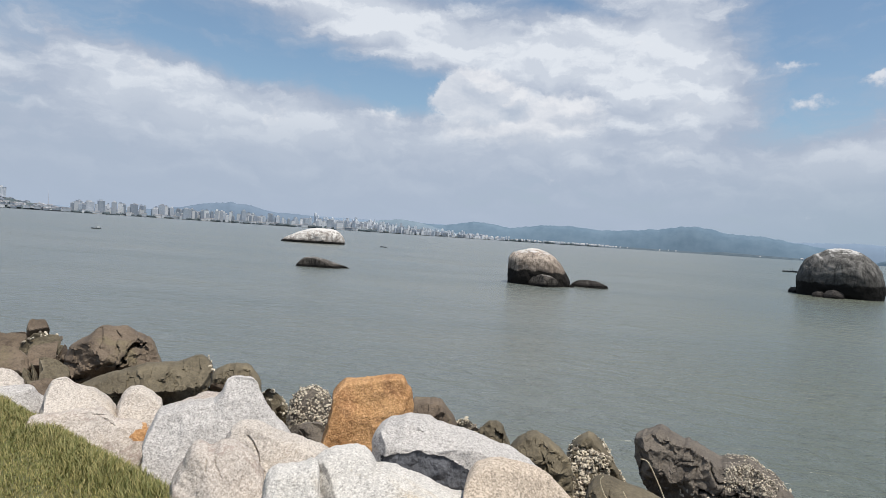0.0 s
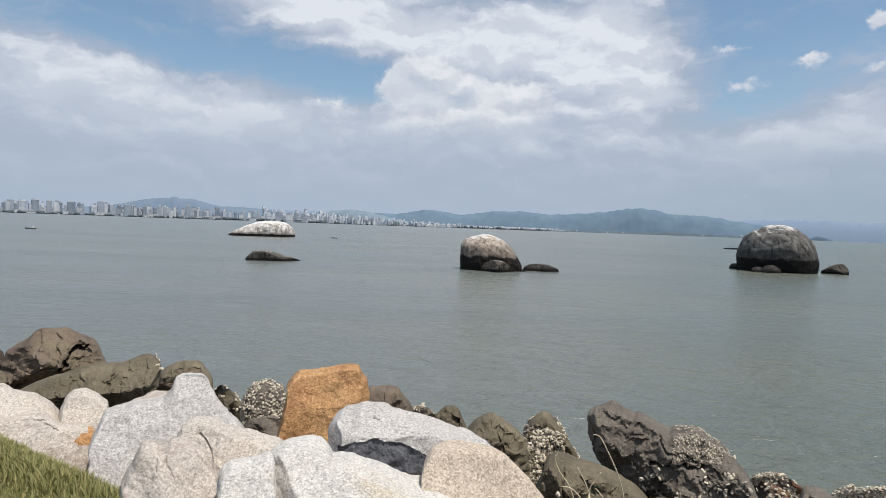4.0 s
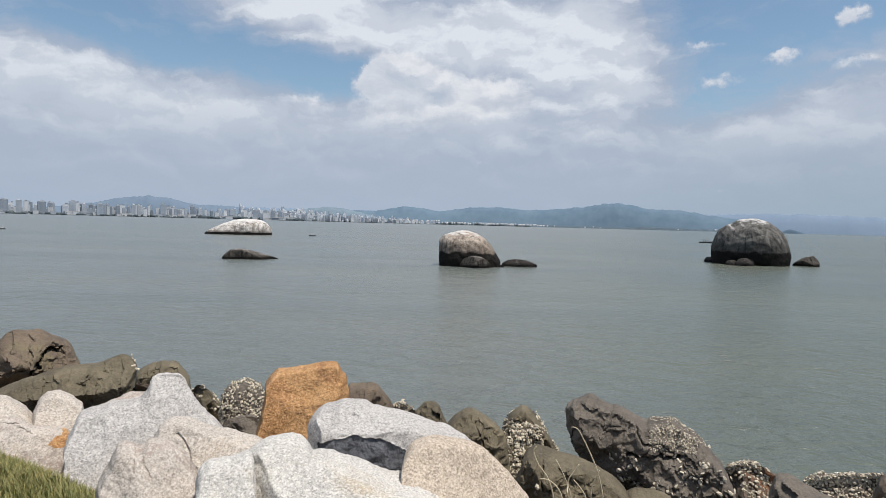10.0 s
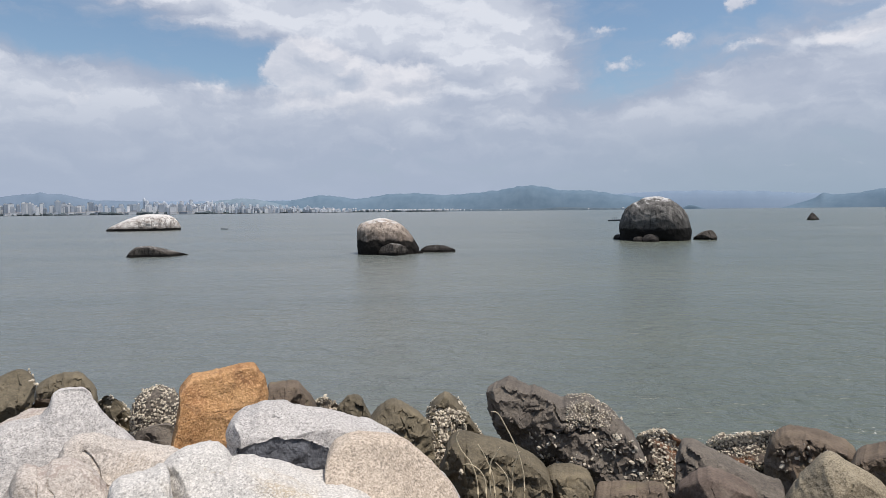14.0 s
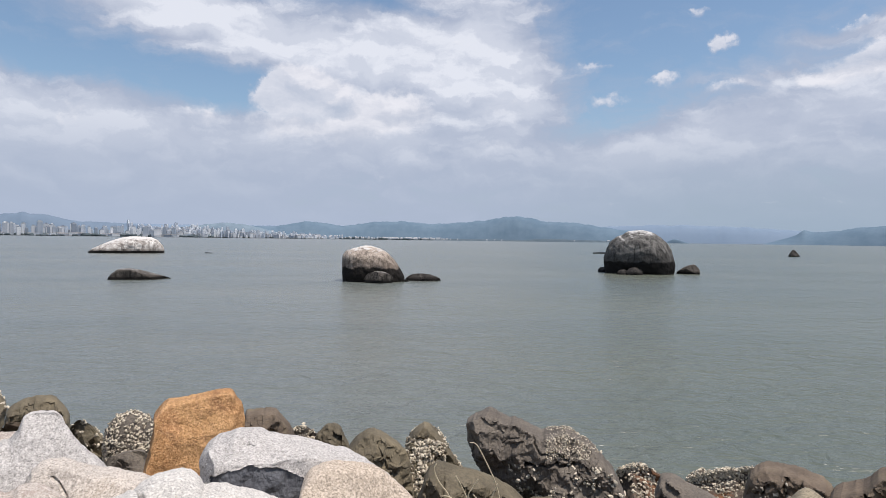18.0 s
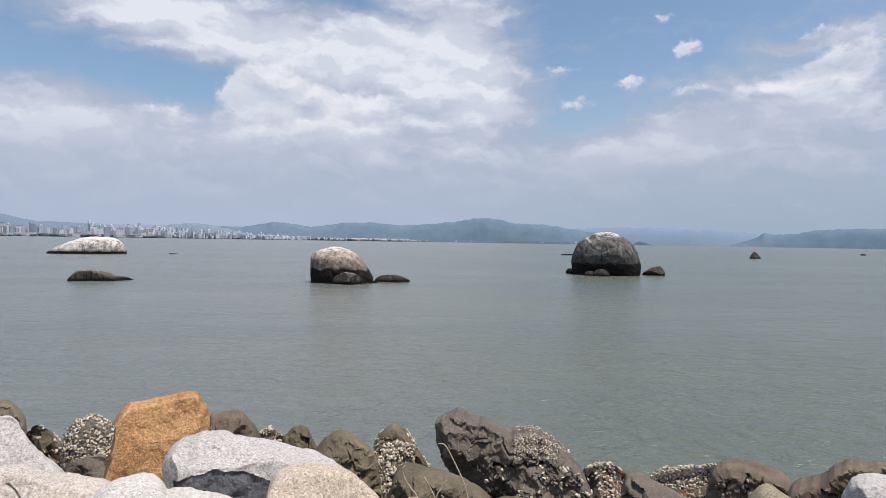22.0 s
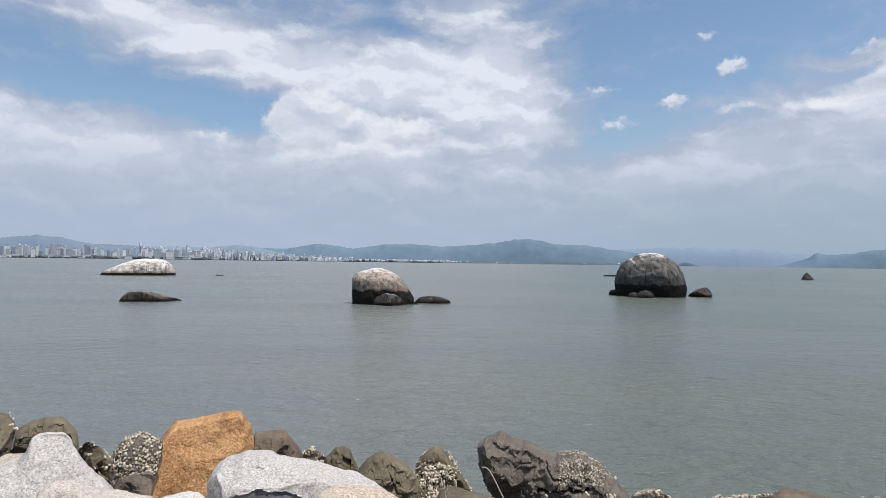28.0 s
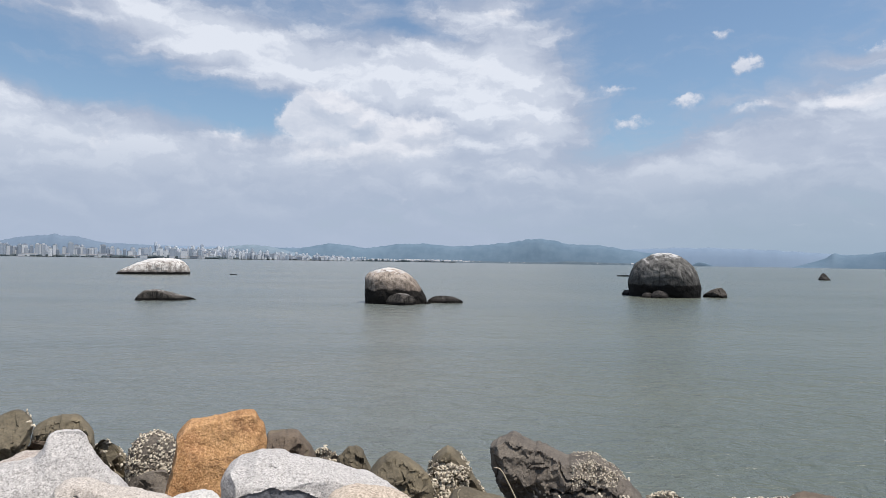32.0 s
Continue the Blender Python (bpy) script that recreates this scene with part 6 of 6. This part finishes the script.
def build_city():
    rng = random.Random(8)
    # landmark towers: place along the front, width, top, facade
    for zx, zw, top, kind in [(75, 38, 80, 2), (20, 46, 88, 0), (140, 28, 84, 0), (172, 28, 88, 1), (243, 46, 89, 2), (388, 42, 88, 3), (350, 34, 112, 0), (412, 18, 95, 1),
                              (520, 36, 103, 3), (560, 16, 114, 1), (610, 20, 108, 2), (664, 18, 114, 2), (690, 24, 106, 0), (718, 22, 108, 0), (845, 30, 100, 3), (815, 22, 122, 1),
                              (640, 22, 122, 0), (750, 20, 128, 1), (885, 18, 126, 2), (912, 18, 128, 2), (940, 20, 134, 0), (1005, 28, 112, 2), (968, 16, 130, 3), (1078, 14, 132, 1),
                              (1046, 14, 126, 0), (1112, 18, 136, 2), (1245, 16, 126, 0), (1365, 36, 134, 3), (1160, 16, 132, 0), (1190, 14, 136, 1), (1290, 16, 142, 0), (1325, 14, 144, 1), (1425, 40, 148, 1)]:
        px = zx / 2.8
        az = -39.4 + px * 0.0395
        base = 146 + zx * 0.030
        h = max(16.0, (base - top) / 2.8 * 2.2)
        tower(az, 3080 + rng.uniform(-40, 60), max(11, zw / 2.8 * 1.9), h, kind, 2, rng.uniform(-0.15, 0.15), 1 if zw > 36 else 0)
    # the rest of the waterfront, getting lower and whiter along the bay
    for _ in range(150):
        az = -40.5 + 24 * rng.random() ** 0.85
        tower(az, 3160 + rng.uniform(0, 120), rng.uniform(10, 22), rng.uniform(16, 46) * (1.1 if az < -24 else 0.95), rng.choice([0, 1, 1, 2, 3, 3]), 2, rng.uniform(-0.3, 0.3))
    for _ in range(46):
        az = rng.uniform(-40.5, -16)
        tower(az, 3020 + rng.uniform(0, 40), rng.uniform(16, 36), rng.uniform(7, 14), rng.choice([0, 1, 1, 2]), 1.5, rng.uniform(-0.3, 0.3), 0, False)
    for _ in range(120):
        az = -19 + 12.5 * rng.random() ** 1.25
        up = rng.random() ** 1.6
        fall = max(0.15, 1 - (az + 19) / 14)
        tower(az, 3200 + 220 * up, rng.uniform(8, 18), rng.uniform(10, 28) * (0.6 + 0.4 * fall), rng.choice([0, 1, 1, 1, 0, 2]), 2 + 40 * up * fall, rng.uniform(-0.8, 0.3), 0, rng.random() < 0.4)
    # small houses further along the bay, too far off to tell apart
    verts, faces, slots = [], [], []
    for k in range(200):
        az = -8 + 13 * rng.random() ** 1.3 if k < 190 else rng.uniform(5, 20)
        x, y = at_bearing(az, 3230 + rng.uniform(0, 60))
        w, h = rng.uniform(3.5, 8), rng.uniform(5, 17) * (1.0 if az < -4 else 0.55) if k < 190 else rng.uniform(2, 5)
        ca, sa, n = math.cos(az * 0.0175), math.sin(az * 0.0175), len(verts)
        for (i, j, top) in [(-1, -1, 0), (1, -1, 0), (1, 1, 0), (-1, 1, 0), (-1, -1, h), (1, -1, h), (1, 1, h), (-1, 1, h), (-1, 0, h + 3), (1, 0, h + 3)]:
            verts.append((x + (i * ca + j * sa) * w / 2, y + (-i * sa + j * ca) * w / 2, 3 + top))
        faces += [[n + v for v in f] for f in [(0, 1, 5, 4), (1, 2, 6, 5), (2, 3, 7, 6), (3, 0, 4, 7), (4, 5, 9, 8), (6, 7, 8, 9), (5, 6, 9), (7, 4, 8)]]
        slots += [rng.choice([0, 0, 1])] * 4 + [2] * 4
    slots = [s % 3 for s in slots]
    tagged(new("far_houses", mesh_from("far_houses", verts, faces, [FACADES[0], FACADES[1], ROOF], False, slots)), "many small white houses along the far shore", "houses", kind="stuff")
    # blocks of flats packed along the shore and up the low ridge, too small to tell apart
    verts, faces, slots = [], [], []
    for k in range(330):
        f = rng.random()
        az = -21.5 + 17 * f
        up = rng.random() ** 1.5
        fall = float(np.interp(az, [-21.5, -17, -12, -7, -4.5], [1.0, 0.9, 0.62, 0.42, 0.2]))
        x, y = at_bearing(az, 3210 + 200 * up)
        w, h, low = rng.uniform(6, 14), rng.uniform(12, 44) * fall, 1 + 34 * up * fall
        turn = radians(-az) + rng.uniform(-0.5, 0.5)
        ca, sa, n = math.cos(turn), math.sin(turn), len(verts)
        for top, half in ((0, 1.0), (h, 1.0), (h, 0.55), (h + rng.uniform(1.5, 4), 0.55)):
            verts += [(x + (i * ca - j * sa) * w / 2 * half, y + (i * sa + j * ca) * w / 2 * half, low + top) for i, j in ((-1, -1), (1, -1), (1, 1), (-1, 1))]
        for ring in range(3):
            faces += [tuple(n + ring * 4 + v for v in (a, (a + 1) % 4, (a + 1) % 4 + 4, a + 4)) for a in range(4)]
        faces.append(tuple(n + 12 + a for a in range(4)))
        slots += [rng.choice([0, 1, 1, 1, 3])] * 13
    tagged(new("far_blocks_of_flats", mesh_from("far_blocks_of_flats", verts, faces, FACADES, False, slots)), "dense white blocks of flats along the far shore", "buildings", kind="stuff")
    # houses on the bluff
    for _ in range(90):
        az = rng.uniform(-47, -40.4)
        up = rng.random()
        top = np.interp(az, [-50, -45, -42.5, -40.6], [50, 42, 24, 5])
        tower(az, 2830 + 110 * up, rng.uniform(9, 22), rng.uniform(6, 13), rng.choice([0, 1, 1, 2]), 1 + top * up * 0.8, rng.uniform(-0.4, 0.4), 0, rng.random() < 0.3)
    tower(-45.0, 2920, 40, 36, 0, 42, 0.1)


build_city()


def build_shore_trees():
    """Dark tree clumps along the far waterfront, too small to tell apart."""
    rng = np.random.RandomState(21)
    base, faces = ball(2)
    verts, fs = [], []
    for k in range(330):
        az = rng.uniform(-50, 4)
        x, y = at_bearing(az, 3000 + rng.uniform(0, 120) if az < -16 else 3240 + rng.uniform(0, 60))
        r = rng.uniform(5, 12)
        shape = base * np.array([r * rng.uniform(0.8, 2.2), r, r * rng.uniform(0.4, 0.8)]) * (1 + 0.22 * rng.normal(size=(len(base), 1)).clip(-1.5, 1.5))
        verts.append(shape + np.array([x, y, r * 0.35]))
        fs.extend([[a + k * len(base) for a in f] for f in faces])
    tagged(new("shore_trees", mesh_from("shore_trees", np.concatenate(verts), fs, BLUFF)), "dark green tree clumps along the far waterfront", "trees", kind="stuff")


build_shore_trees()

mast = tagged(new("radio_mast", tube("radio_mast", [(0, 0, 0), (0, 0, 30), (0, 0, 75)], 1.0, 0.35, ROOF, 5)), "thin grey radio mast above the far houses", "mast")
mast.location = (*at_bearing(-41.9, 2960), 5)


# ---- boats ----
HULL = plain("hull_paint_dark", (0.05, 0.055, 0.065), 0.5, 3.0, 0.3)
HULL_WHITE = plain("hull_paint_white", (0.62, 0.62, 0.60), 0.5, 3.0, 0.15)


def hull_mesh(name, length, beam, height, mat):
    verts, faces = [], []
    stations = 11
    for i in range(stations):
        f = i / (stations - 1)
        half = beam / 2 * min(1.0, (1 - f) ** 0.55 * 1.35 + 0.02)
        sheer = height * (1 + 0.5 * f * f)
        x = (f - 0.5) * length
        verts += [(x, -half, sheer), (x, -half * 0.75, 0.1 * height), (x, 0, -0.35 * height), (x, half * 0.75, 0.1 * height), (x, half, sheer), (x, half * 0.85, sheer * 0.7), (x, -half * 0.85, sheer * 0.7)]
    for i in range(stations - 1):
        for k in range(7):
            a, b = i * 7 + k, i * 7 + (k + 1) % 7
            faces.append((a, a + 7, b + 7, b))
    faces.append(tuple(range(7)))
    faces.append(tuple((stations - 1) * 7 + k for k in range(7))[::-1])
    return mesh_from(name, verts, faces, mat, False)


def boat(name, label, az, dist, length, turn, mat, cabin=None, posts=0):
    ob = tagged(new(name), label, "boat")
    ob.location, ob.rotation_euler = (*at_bearing(az, dist), 0), (0, 0, radians(turn - az))
    part("hull", hull_mesh("hull", length, length * 0.3, length * 0.09, mat), ob)
    if cabin:
        me = box_mesh("cabin", length * cabin[0], length * 0.18, length * cabin[1], HULL_WHITE, length * 0.02, length * 0.08)
        part("cabin", me, ob).location = (cabin[2] * length, 0, 0)
    for k in range(posts):
        part("post", tube("post", [(0, 0, 0), (0.01, 0, 0.25 * length), (0, 0, 0.30 * length + 0.05 * k)], 0.05, 0.03, HULL, 6), ob).location = (length * (-0.15 + 0.16 * k), 0, 0.02)
    return ob


boat("motor_boat", "small dark motor boat with a white cover", -38.6, 152, 1.9, 175, HULL, (0.28, 0.16, -0.22))
boat("skiff", "low dark skiff with short posts", 18.75, 184, 3.4, 4, HULL, None, 3)
boat("skiff", "tiny dark skiff lying low in the water", -15.3, 138, 1.5, 170, HULL)
boat("coaster", "dark-hulled vessel moored off the far bluff", -41.5, 2700, 36, 8, HULL, (0.2, 0.14, -0.3))
boat("motor_boat", "small white motor boat near the far shore", -36.8, 2750, 16, 175, HULL_WHITE, (0.35, 0.12, -0.1))
